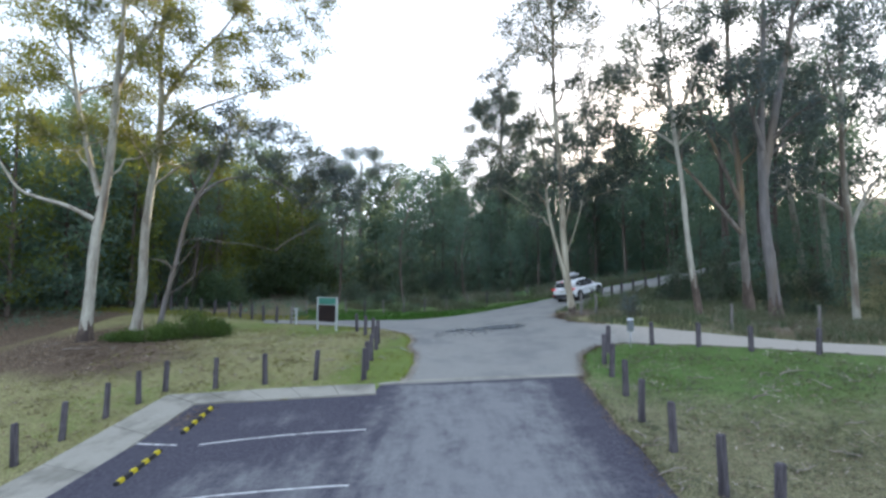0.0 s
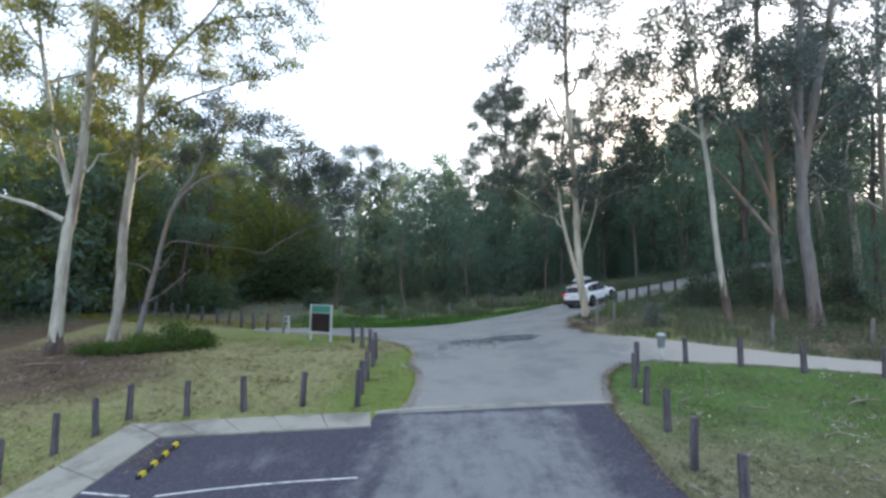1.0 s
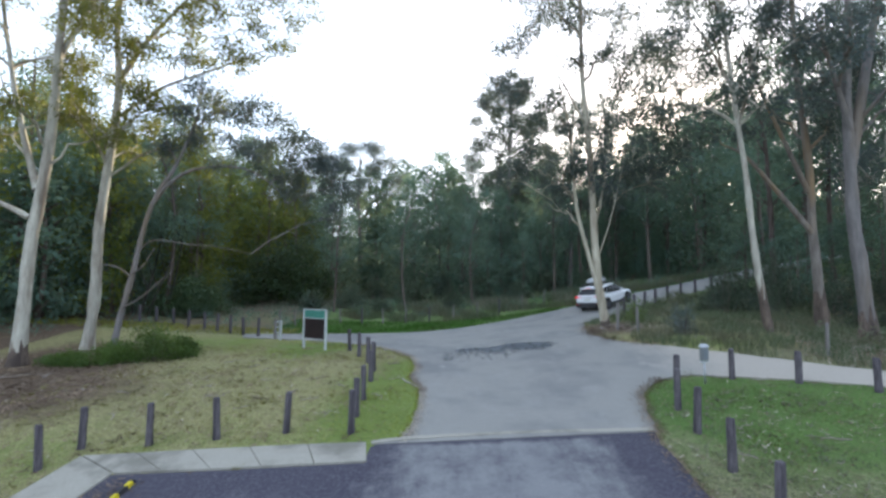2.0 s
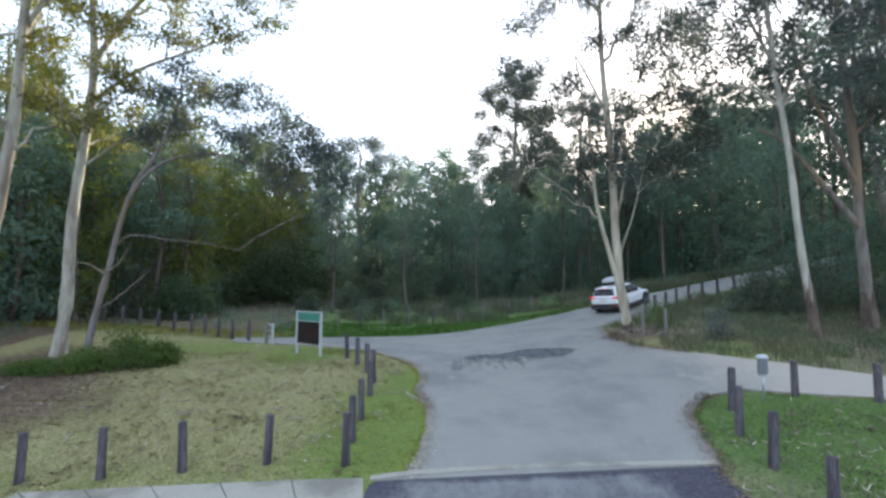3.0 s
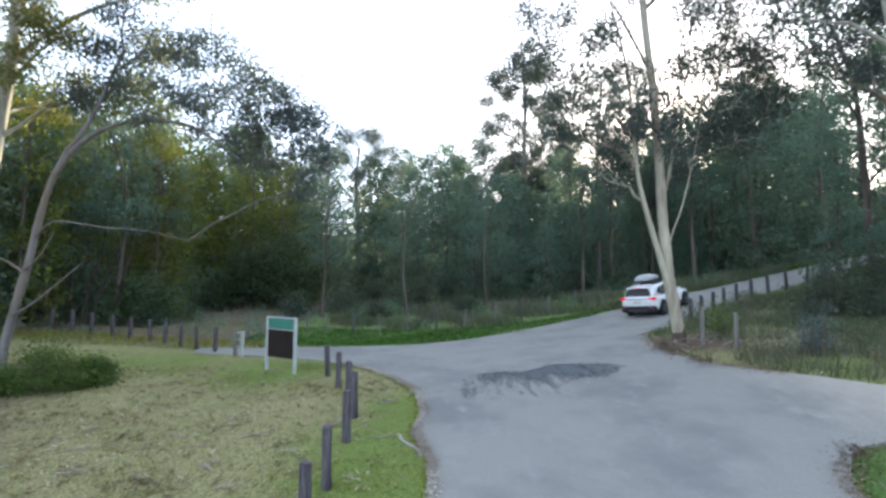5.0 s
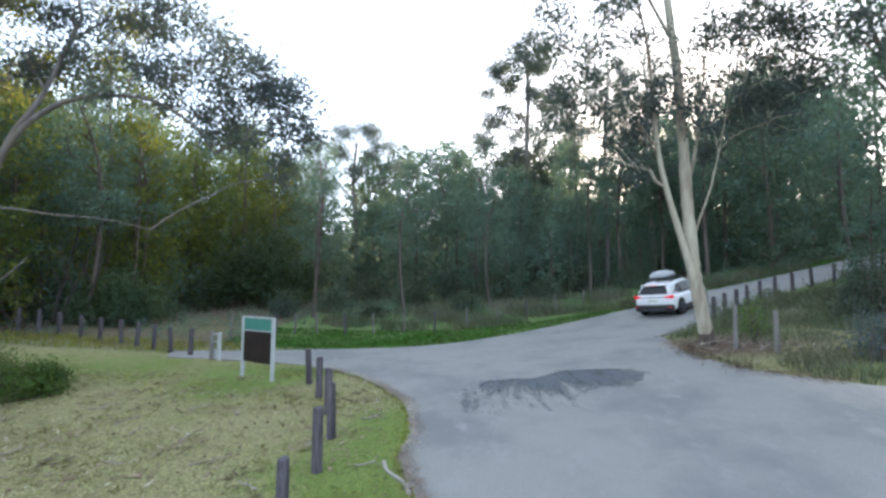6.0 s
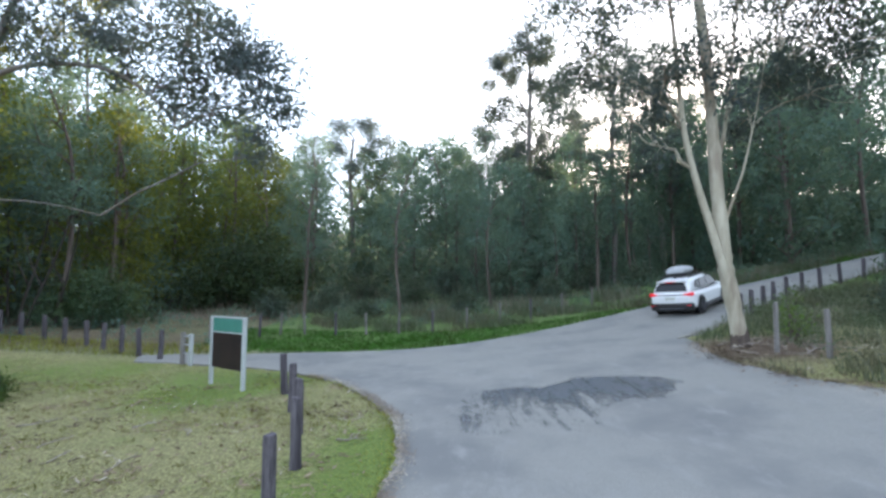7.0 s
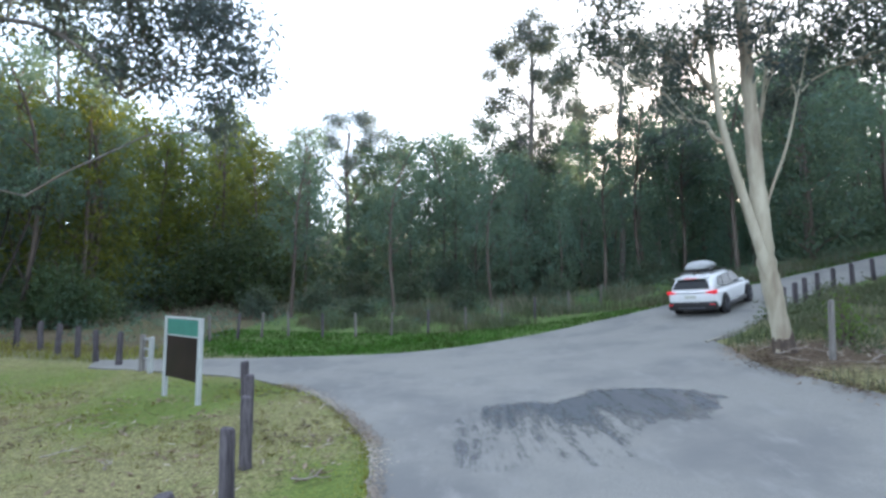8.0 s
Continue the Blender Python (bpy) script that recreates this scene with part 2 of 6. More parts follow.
def sheet(name, outline, up, material, step=0.5, thick=0.0):
    """A surface that follows the ground inside the outline, with a skirt of its thickness."""
    edge = [Vector((p[0], p[1])) for p in outline]
    poly = [(p.x, p.y) for p in edge]
    xs, ys = [p[0] for p in poly], [p[1] for p in poly]
    gx, gy = np.meshgrid(np.arange(min(xs), max(xs), step), np.arange(min(ys), max(ys), step))
    gx, gy = gx.ravel(), gy.ravel()
    keep = inside(gx, gy, poly)
    pts = edge + [Vector((a, b)) for a, b in zip(gx[keep], gy[keep])]
    n = len(edge)
    co, _, tris, *_ = geometry.delaunay_2d_cdt(pts, [], [list(range(n))], 1, 1e-4)
    bm = bmesh.new()
    vs = [bm.verts.new(on(p.x, p.y, up)) for p in co]
    for t in tris:
        try:
            bm.faces.new([vs[i] for i in t])
        except ValueError:
            pass
    bmesh.ops.recalc_face_normals(bm, faces=bm.faces)
    if sum(f.normal.z for f in bm.faces) < 0:
        bmesh.ops.reverse_faces(bm, faces=bm.faces)
    if thick:
        rim = [e for e in bm.edges if e.is_boundary]
        ext = bmesh.ops.extrude_edge_only(bm, edges=rim)
        for v in ext["geom"]:
            if isinstance(v, bmesh.types.BMVert):
                v.co.z -= thick
    me = bpy.data.meshes.new(name)
    bm.to_mesh(me)
    bm.free()
    me.materials.append(material)
    return new(name, me)


def part(name, bm, material, parent=None, label="", smooth=False):
    me = bpy.data.meshes.new(name)
    if smooth:
        for f in bm.faces:
            f.smooth = True
    bm.to_mesh(me)
    bm.free()
    me.materials.append(material)
    ob = new(name, me)
    if parent is not None:
        ob.parent = parent
    if label:
        tagged(ob, label)
    return ob


def mesh_part(name, me, material, parent=None, label=""):
    me.materials.append(material)
    ob = new(name, me)
    if parent is not None:
        ob.parent = parent
    if label:
        tagged(ob, label)
    return ob


def axis(dense_lo, dense_hi, fine, far):
    mid = np.arange(dense_lo, dense_hi + 1e-6, fine)
    grow = np.geomspace(fine, far, 40).cumsum()
    grow = grow[grow < far]
    return np.concatenate([dense_lo - grow[::-1], mid, dense_hi + grow])


# outlines on the plan
LEFT_EDGE = [(-2.0, 15.75), (-1.35, 15.95), (-1.15, 16.9), (-1.05, 18.3), (-1.15, 19.6), (-1.45, 20.9), (-1.35, 22.2), (-1.6, 23.7), (-1.95, 24.8), (-2.55, 26.1), (-3.5, 27.7), (-4.6, 28.9), (-6.0, 29.9), (-7.7, 30.5), (-9.6, 30.9), (-11.2, 31.1)]
FAR_EDGE = [(-11.6, 32.1), (-10.5, 32.3), (-8.3, 32.7), (-4.3, 33.7), (-2.0, 34.4), (1.9, 36.0), (4.3, 36.8), (6.9, 37.6), (9.4, 38.5), (12.0, 39.6), (15.0, 40.7), (20.0, 42.4), (27.0, 44.6), (36.0, 47.5)]
UP_NEAR = [(36.0, 43.6), (27.0, 41.0), (21.0, 39.2), (18.3, 38.3), (15.9, 37.2), (13.5, 35.8), (11.4, 33.9), (9.5, 32.4), (8.0, 30.95), (6.9, 30.4)]
ISLAND = [(6.75, 29.2), (6.4, 27.9), (6.3, 26.3), (6.6, 24.6), (7.4, 23.1), (8.9, 21.1), (10.15, 19.6), (11.65, 18.3), (13.2, 17.4), (15.0, 16.75), (18.0, 16.0), (25.0, 14.8)]
PATH_LOW = [(25.0, 13.2), (18.5, 14.2), (13.9, 15.6), (12.3, 16.3), (10.9, 17.05), (8.8, 18.2), (6.9, 19.15), (6.0, 19.0), (5.4, 18.45), (5.0, 17.7), (4.72, 16.8), (4.5, 15.8)]



def rough_edge(points, amount=0.07):
    out = []
    for p in smooth_line(points, steps=8):
        k = noise.noise_vector(Vector((p.x * 1.3, p.y * 1.3, 0.5))) + 0.5 * noise.noise_vector(Vector((p.x * 4.1, p.y * 4.1, 1.5)))
        out.append((p.x + amount * k.x, p.y + amount * k.y))
    return out


road_outline = rough_edge(LEFT_EDGE) + rough_edge(FAR_EDGE) + rough_edge(UP_NEAR) + rough_edge(ISLAND[:5]) + rough_edge(PATH_LOW[6:], 0.05)
path_outline = rough_edge(ISLAND[4:]) + rough_edge(PATH_LOW[:7], 0.05)
park_right = rough_edge([(4.42, 15.74), (4.3, 14.2), (4.22, 12.6), (4.2, 10.6), (4.05, 8.5), (3.95, 5.0), (3.9, 0.0), (3.9, -14.0)], 0.05)
park_outline = park_right + [(-7.9, -14.0), (-7.95, 5.0), (-7.85, 13.0), (-7.5, 15.25), (-4.74, 14.97), (-2.0, 14.9), (-2.0, 15.72)]

# the ground: one sheet out to the horizon
gx, gy = axis(-26, 26, 0.4, 1800), axis(-8, 52, 0.4, 1800)
XX, YY = np.meshgrid(gx, gy)
ZZ = lie(XX, YY)
near = np.exp(-(np.maximum(np.hypot(XX, YY - 22) - 25, 0) / 15) ** 2)
ripple = np.array([noise.noise(Vector((a * 0.55, b * 0.55, 0.0))) for a, b in zip(XX.ravel(), YY.ravel())]).reshape(XX.shape)
verge = ~(inside(XX, YY, road_outline) | inside(XX, YY, path_outline) | inside(XX, YY, park_outline))
ZZ = ZZ + 0.05 * ripple * near * verge - 0.05 * (~verge)
nx, ny = len(gx), len(gy)
idx = np.arange(nx * ny).reshape(ny, nx)
quads = np.stack([idx[:-1, :-1], idx[:-1, 1:], idx[1:, 1:], idx[1:, :-1]], -1).reshape(-1, 4)
g_me = shade_smooth(raw_mesh("ground", np.stack([XX, YY, ZZ], -1).reshape(-1, 3), quads))


def greenness(x, y):
    """How lush the grass is, from 0 (dry straw) to 1 (green)."""
    def bell(a, b, r, s=1.0):
        return np.exp(-(((x - a) / r) ** 2 + ((y - b) / (r * s)) ** 2))
    g = 0.24 + 1.1 * bell(-1.5, 19.5, 1.3, 4.0) + 0.4 * bell(-2.6, 17.5, 1.6, 1.5) + 0.8 * bell(-6.0, 28.3, 2.4, 0.6) + 1.2 * bell(-3, 35.2, 8.5, 0.18) + 1.0 * bell(9.5, 15.8, 4.2, 0.62)
    g = g + 0.9 * bell(6.2, 17.3, 1.6) + 0.3 * bell(10, 12.5, 4.0) + 0.05 * bell(7, 9, 4) + 0.5 * bell(9.5, 23, 2.5) + 0.5 * bell(8.6, 30, 2.0) + 0.8 * bell(20, 43.5, 12, 0.25) + 0.25 * bell(-10.5, 15.0, 1.6, 3.0) + 0.3 * bell(-7, 16.3, 4, 0.2) + 0.5 * bell(-12, 29.5, 4, 0.6) + 0.6 * bell(-6.6, 26.4, 1.6)
    g = g + 0.5 * (np.asarray(y) > 36.8) * (np.asarray(y) < 78)
    return np.clip(g, 0, 1)


def littered(x, y):
    """How thickly bark and dead leaves cover the ground."""
    def bell(a, b, r, s=1.0):
        return np.exp(-(((x - a) / r) ** 2 + ((y - b) / (r * s)) ** 2))
    g = bell(-16.8, 22.6, 3.4) + 0.75 * bell(-13.5, 20.5, 4.0, 0.7) + 0.8 * bell(-15.5, 26.3, 3.0) + 0.95 * bell(7.9, 27.8, 2.2) + 0.75 * bell(14.5, 20.8, 3.6) + 0.4 * bell(18, 23, 5) + 0.42 * bell(8.5, 10.0, 7.0)
    g = g + 0.7 * (np.asarray(y) > 56) * ((np.asarray(x) > 0) | (np.asarray(x) < -20)) + 0.8 * (np.asarray(x) < -20) + 0.6 * (np.asarray(x) < -9.8) * (np.asarray(y) > 33.0) + 0.25 * (np.asarray(y) > 42) * (np.asarray(x) < 10) + 0.3 * (np.asarray(x) > 16) * (np.asarray(y) < 37)
    return np.clip(g, 0, 1)


def dark_turf(x, y):
    """Where the ground takes darker tones: between car park and track, and on the far verge."""
    return (((np.asarray(x) > 3.5) & (np.asarray(y) < 21)) | (np.asarray(y) > 31.8)).astype(float)


for label, fn in (("green", greenness), ("litter", littered), ("dark_turf", dark_turf)):
    at = g_me.attributes.new(label, "FLOAT", "POINT")
    at.data.foreach_set("value", fn(XX, YY).ravel().astype(np.float32))


def ground_material():
    m, nt, b = node_material("rough_lawn", 0.95)
    co = place_coords(nt)
    fine, mid, broad = noise_node(nt, 22, 8, 0.75, co), noise_node(nt, 4.0, 6, 0.7, co), noise_node(nt, 0.7, 4, 0.6, co)
    green = mix_node(nt, ramp_node(nt, fine, 0.35, 0.65), (0.080, 0.122, 0.026), (0.175, 0.225, 0.052))
    dry = mix_node(nt, ramp_node(nt, fine, 0.35, 0.65), (0.085, 0.080, 0.034), (0.35, 0.325, 0.15))
    dirt = mix_node(nt, ramp_node(nt, fine, 0.35, 0.65), (0.045, 0.032, 0.022), (0.165, 0.115, 0.075))
    def attr(name):
        a = nt.nodes.new("ShaderNodeAttribute")
        a.attribute_name = name
        return a.outputs["Fac"]
    def add(a, c, k):
        n = nt.nodes.new("ShaderNodeMath")
        n.operation, n.inputs[1].default_value = "MULTIPLY_ADD", k
        nt.links.new(c, n.inputs[0])
        nt.links.new(a, n.inputs[2])
        return n.outputs[0]
    lush = ramp_node(nt, add(add(add(attr("green"), mid, 1.1), broad, 0.9), fine, 0.5), 1.5, 2.2)
    bare = ramp_node(nt, add(add(add(attr("litter"), mid, 0.9), broad, 0.6), fine, 0.4), 1.1, 1.8)
    dark = mix_node(nt, ramp_node(nt, fine, 0.35, 0.65), (0.038, 0.088, 0.018), (0.11, 0.18, 0.04))
    green = mix_node(nt, attr("dark_turf"), green, dark)
    dry = mix_node(nt, attr("dark_turf"), dry, mix_node(nt, ramp_node(nt, fine, 0.35, 0.65), (0.07, 0.068, 0.034), (0.26, 0.25, 0.135)))
    col = mix_node(nt, bare, mix_node(nt, lush, dry, green), dirt)
    tuft = noise_node(nt, 9.0, 6, 0.75, co)
    col = mix_node(nt, ramp_node(nt, tuft, 0.52, 0.68), col, mix_node(nt, 1.0, col, (0.36, 0.32, 0.28), "MULTIPLY"))
    nt.links.new(col, b.inputs["Base Color"])
    bump_node(nt, b, fine, 0.8, 0.04)
    return m


def car_park_material():
    """Dark asphalt with a pale dusty lane worn down its middle."""
    m, nt, b = node_material("new_asphalt", 0.9)
    co = place_coords(nt)
    fine, mid = noise_node(nt, 55, 6, 0.65, co), noise_node(nt, 1.7, 9, 0.78, co)
    sweep = noise_node(nt, 1.6, 6, 0.65, co, (1.0, 0.22, 1.0))
    tar = mix_node(nt, ramp_node(nt, fine, 0.35, 0.65), (0.024, 0.022, 0.035), (0.056, 0.053, 0.073))
    worn = noise_node(nt, 14, 8, 0.8, co)
    tar = mix_node(nt, ramp_node(nt, worn, 0.46, 0.66), tar, (0.085, 0.083, 0.095))
    dust = mix_node(nt, ramp_node(nt, fine, 0.3, 0.7), (0.125, 0.126, 0.13), (0.20, 0.20, 0.203))
    a = nt.nodes.new("ShaderNodeAttribute")
    a.attribute_name = "dusty"
    def add(x, y, k):
        n = nt.nodes.new("ShaderNodeMath")
        n.operation, n.inputs[1].default_value = "MULTIPLY_ADD", k
        nt.links.new(y, n.inputs[0])
        nt.links.new(x, n.inputs[2])
        return n.outputs[0]
    k = ramp_node(nt, add(add(a.outputs["Fac"], mid, 0.95), sweep, 0.9), 1.12, 1.7)
    nt.links.new(mix_node(nt, k, tar, dust), b.inputs["Base Color"])
    bump_node(nt, b, fine, 0.5, 0.008)
    return m


ground = tagged(mesh_part("ground", g_me, ground_material()), "rough lawn of dry straw and green patches with leaf litter under trees", "ground", kind="structure")
def road_material():
    """Worn asphalt that gives way to pale gravel along the side track."""
    m, nt, b = node_material("worn_asphalt", 0.95)
    co = place_coords(nt)
    fine, broad = noise_node(nt, 60, 6, 0.65, co), noise_node(nt, 0.45, 6, 0.6, co)
    mid = noise_node(nt, 2.2, 6, 0.7, co, (1.0, 0.5, 1.0))
    tar = mix_node(nt, ramp_node(nt, fine, 0.3, 0.7), (0.167, 0.163, 0.150), (0.248, 0.241, 0.223))
    tar = mix_node(nt, ramp_node(nt, broad, 0.42, 0.7), tar, (0.15, 0.149, 0.145))
    tar = mix_node(nt, ramp_node(nt, mid, 0.5, 0.75), tar, (0.222, 0.219, 0.208))
    stone = mix_node(nt, ramp_node(nt, fine, 0.3, 0.7), (0.265, 0.24, 0.205), (0.365, 0.33, 0.285))
    a = nt.nodes.new("ShaderNodeAttribute")
    a.attribute_name = "gravel"
    n = nt.nodes.new("ShaderNodeMath")
    n.operation, n.inputs[1].default_value = "MULTIPLY_ADD", 0.8
    nt.links.new(mid, n.inputs[0])
    nt.links.new(a.outputs["Fac"], n.inputs[2])
    nt.links.new(mix_node(nt, ramp_node(nt, n.outputs[0], 0.55, 1.3), tar, stone), b.inputs["Base Color"])
    bump_node(nt, b, fine, 0.5, 0.008)
    return m


def graded(ob):
    """Marks where the gravel of the side track takes over."""
    c = np.array([(v.co.x, v.co.y) for v in ob.data.vertices])
    k = np.clip((c[:, 0] - 5.2) / 4.0, 0, 1) * np.clip((27.0 - c[:, 1]) / 4.0, 0, 1)
    at = ob.data.attributes.new("gravel", "FLOAT", "POINT")
    at.data.foreach_set("value", k.astype(np.float32))
    return ob


M_ROADWAY = road_material()
road = tagged(graded(sheet("road", road_outline, 0.012, M_ROADWAY, 0.6, 0.1)), "worn grey asphalt road through the junction, patched in the middle", "road", kind="structure")
gravel_path = tagged(graded(sheet("gravel_path", path_outline, 0.012, M_ROADWAY, 0.6, 0.1)), "pale gravel side track beside the green lawn", "path", kind="structure")
car_park = tagged(sheet("car_park", park_outline, 0.008, car_park_material(), 0.5, 0.1), "dark new asphalt of the car park with dusty wheel marks", "car park", kind="structure")
cp = car_park.data
cx = np.array([(v.co.x, v.co.y) for v in cp.vertices])
lane = 0.66 * np.exp(-((cx[:, 0] - 0.85) / 2.6) ** 4) + 0.3 * np.exp(-(((cx[:, 0] + 2.6) / 1.3) ** 2 + ((cx[:, 1] - 9.0) / 4.0) ** 2)) + 0.5 * np.exp(-(((cx[:, 0] + 4.6) / 1.5) ** 2 + ((cx[:, 1] - 10.2) / 1.4) ** 2)) + 0.3 * np.exp(-(((cx[:, 0] + 4.0) / 1.5) ** 2 + ((cx[:, 1] - 13.6) / 0.8) ** 2))
dusty = cp.attributes.new("dusty", "FLOAT", "POINT")
dusty.data.foreach_set("value", lane.astype(np.float32))

# ---- things on the ground ----
# ---- set of small builders ----
def tube_mesh(lines, sides=8):
    """Arrays of round limbs: each line is a list of (point, radius)."""
    verts, faces, k = [], [], 0
    for line in lines:
        pts = [Vector(p) for p, _ in line]
        ref = Vector((0.31, 0.95, 0.05))
        for i, (p, r) in enumerate(line):
            d = (pts[min(i + 1, len(pts) - 1)] - pts[max(i - 1, 0)]).normalized()
            a = d.cross(ref)
            if a.length < 0.1:
                a = d.cross(Vector((1, 0, 0)))
            a.normalize()
            b = d.cross(a)
            for s in range(sides):
                q = 2 * math.pi * s / sides
                verts.append(pts[i] + r * (math.cos(q) * a + math.sin(q) * b))
        for i in range(len(line) - 1):
            for s in range(sides):
                t = (s + 1) % sides
                faces.append((k + i * sides + s, k + i * sides + t, k + (i + 1) * sides + t, k + (i + 1) * sides + s))
        k += len(line) * sides
    return verts, faces


def box_bm(x0, x1, y0, y1, z0, z1, bevel=0.0, segments=2):
    bm = bmesh.new()
    bmesh.ops.create_cube(bm, size=1)
    for v in bm.verts:
        v.co = Vector(((x0 + x1) / 2 + v.co.x * (x1 - x0), (y0 + y1) / 2 + v.co.y * (y1 - y0), (z0 + z1) / 2 + v.co.z * (z1 - z0)))
    if bevel:
        bmesh.ops.bevel(bm, geom=list(bm.edges), offset=bevel, segments=segments, affect="EDGES", profile=0.5)
    return bm


def disc_bm(r, depth, sides=20, bevel=0.0):
    bm = bmesh.new()
    bmesh.ops.create_cone(bm, cap_ends=True, segments=sides, radius1=r, radius2=r, depth=depth)
    if bevel:
        bmesh.ops.bevel(bm, geom=[e for e in bm.edges if len(e.link_faces) == 2 and e.calc_face_angle() > 1.0], offset=bevel, segments=2, affect="EDGES", profile=0.5)
    return bm


def ground_pose(x, y, rz=0.0, up=0.0):
    """Stands a thing on the ground, tilted with it, its front turned by rz."""
    e = 0.8
    n = Vector((-(float(lie(x + e, y)) - float(lie(x - e, y))) / (2 * e), -(float(lie(x, y + e)) - float(lie(x, y - e))) / (2 * e), 1)).normalized()
    f = Vector((-math.sin(radians(rz)), math.cos(radians(rz)), 0))
    r = f.cross(n).normalized()
    f = n.cross(r)
    m = Matrix((r, f, n)).transposed().to_4x4()
    return Matrix.Translation(on(x, y, up)) @ m


def ragged(points, amount, steps=8, scale=2.0):
    out = []
    for p in smooth_line(points, True, steps):
        k = noise.noise_vector(Vector((p.x * scale, p.y * scale, 3.5))) + 0.6 * noise.noise_vector(Vector((p.x * scale * 3.3, p.y * scale * 3.3, 8.5)))
        out.append((p.x + amount * k.x, p.y + amount * k.y))
    return out


# ---- road details ----
def damp(name, label, outline, up, full, reach, edge=0.3):
    """A damp stain: densest round full, thinning with distance and towards its outline."""
    ob = sheet(name, outline, up, M_PATCH, 0.1)
    e = np.array(outline)
    stain_mask = []
    for v in ob.data.vertices:
        rim = min(float(np.min(np.hypot(e[:, 0] - v.co.x, e[:, 1] - v.co.y))) / edge, 1.0)
        d = math.hypot((v.co.x - full[0]) / reach[0], (v.co.y - full[1]) / reach[1])
        stain_mask.append(rim * (0.36 + 0.5 * math.exp(-d * d)) - 0.3 * (1 - rim))
    at = ob.data.attributes.new("stain_mask", "FLOAT", "POINT")
    at.data.foreach_set("value", np.array(stain_mask, np.float32))
    return tagged(ob, label, "wet patch", "", "structure")


# full sits at the far end, painting the wood's dark reflection there
damp("wet_patch", "dark wet patch of worn bitumen in the junction", ragged([(-0.9, 23.7), (-0.7, 25.4), (0.3, 26.6), (1.3, 26.45), (2.0, 26.6), (2.4, 27.2), (3.5, 26.9), (4.6, 25.9), (4.1, 24.4), (2.7, 24.0), (1.9, 22.4), (1.35, 22.8), (0.8, 22.9), (0.2, 22.7), (-0.4, 22.8)], 0.2, 8, 1.6), 0.018, (2.7, 26.0), (2.3, 1.3))


def strip(points, width, up, material, name, thick=0.0):
    """A band of that width along the line."""
    p = [Vector((q[0], q[1])) for q in points]
    left, right = [], []
    for i, q in enumerate(p):
        d = (p[min(i + 1, len(p) - 1)] - p[max(i - 1, 0)]).normalized()
        n = Vector((-d.y, d.x)) * width / 2
        left.append(q + n)
        right.append(q - n)
    return sheet(name, [tuple(v) for v in left] + [tuple(v) for v in reversed(right)], up, material, 0.4, thick)


def wavy(points, amount, steps=6):
    return [(p.x + amount * noise.noise(Vector((p.x * 2, p.y * 2, 0))), p.y + amount * noise.noise(Vector((p.x * 2, p.y * 2, 9)))) for p in smooth_line(points, False, steps)]


tagged(strip(wavy([(-1.98, 15.8), (-1.0, 15.95), (1.2, 16.02), (3.0, 15.95), (4.45, 15.82)], 0.02), 0.15, 0.035, M_CONCRETE, "flush_kerb", 0.1), "pale flush concrete edge strip across the road", "kerb", kind="structure")
for y0, x0, x1 in ((12.42, -5.95, -1.85), (9.72, -5.1, -1.78), (6.9, -6.0, -1.8)):
    tagged(strip(wavy([(x0, y0), ((x0 + x1) / 2, y0 + 0.04), (x1, y0 + 0.02)], 0.015), 0.062, 0.016, M_LINE, "bay_line"), "worn white painted parking bay line on asphalt", "road marking", "bay lines", "structure")
for x0, y0, x1, y1 in ((-7.8, 12.95, -6.55, 12.55), (-7.9, 10.1, -6.5, 9.85)):
    tagged(strip([(x0, y0), ((x0 + x1) / 2, (y0 + y1) / 2), (x1, y1)], 0.062, 0.016, M_LINE, "bay_line"), "short bright white painted bay line beside the apron", "road marking", "bay lines", "structure")
# broken pale edging along the left side of the road
for pts in ([(-1.72, 20.75), (-1.6, 20.45), (-1.35, 20.05), (-1.22, 19.7)], [(-1.38, 22.5), (-1.48, 22.9)], [(6.7, 30.35), (7.35, 30.75), (8.1, 31.25), (9.1, 32.15)]):
    tagged(strip(wavy(pts, 0.08, 5), 0.11 if pts[0][0] > 0 else 0.055, 0.04 if pts[0][0] > 0 else 0.022, M_CONCRETE, "kerb_edge", 0.1), "broken pale concrete edging between asphalt and grass", "kerb", "broken road edging", "structure")

# concrete apron of cast slabs
apron = tagged(new("concrete_apron"), "pale concrete apron of cast slabs round the parking bays", "apron", kind="structure")


def slab(corners, top=0.045, thick=0.16):
    """A cast slab with rounded arrises that follows the ground at its corners."""
    bm = bmesh.new()
    vs = [bm.verts.new(on(x, y, top)) for x, y in corners]
    bmesh.ops.recalc_face_normals(bm, faces=[bm.faces.new(vs)])
    if bm.faces[:][0].normal.z < 0:
        bmesh.ops.reverse_faces(bm, faces=bm.faces[:])
    ext = bmesh.ops.extrude_face_region(bm, geom=bm.faces[:])
    for v in ext["geom"]:
        if isinstance(v, bmesh.types.BMVert):
            v.co.z -= thick
    bmesh.ops.recalc_face_normals(bm, faces=bm.faces[:])
    bmesh.ops.bevel(bm, geom=list(bm.edges), offset=0.012, segments=1, affect="EDGES")
    return part("slab", bm, M_CONCRETE, apron)


def between(a, b, u):
    return (a[0] + (b[0] - a[0]) * u, a[1] + (b[1] - a[1]) * u)


g = 0.006
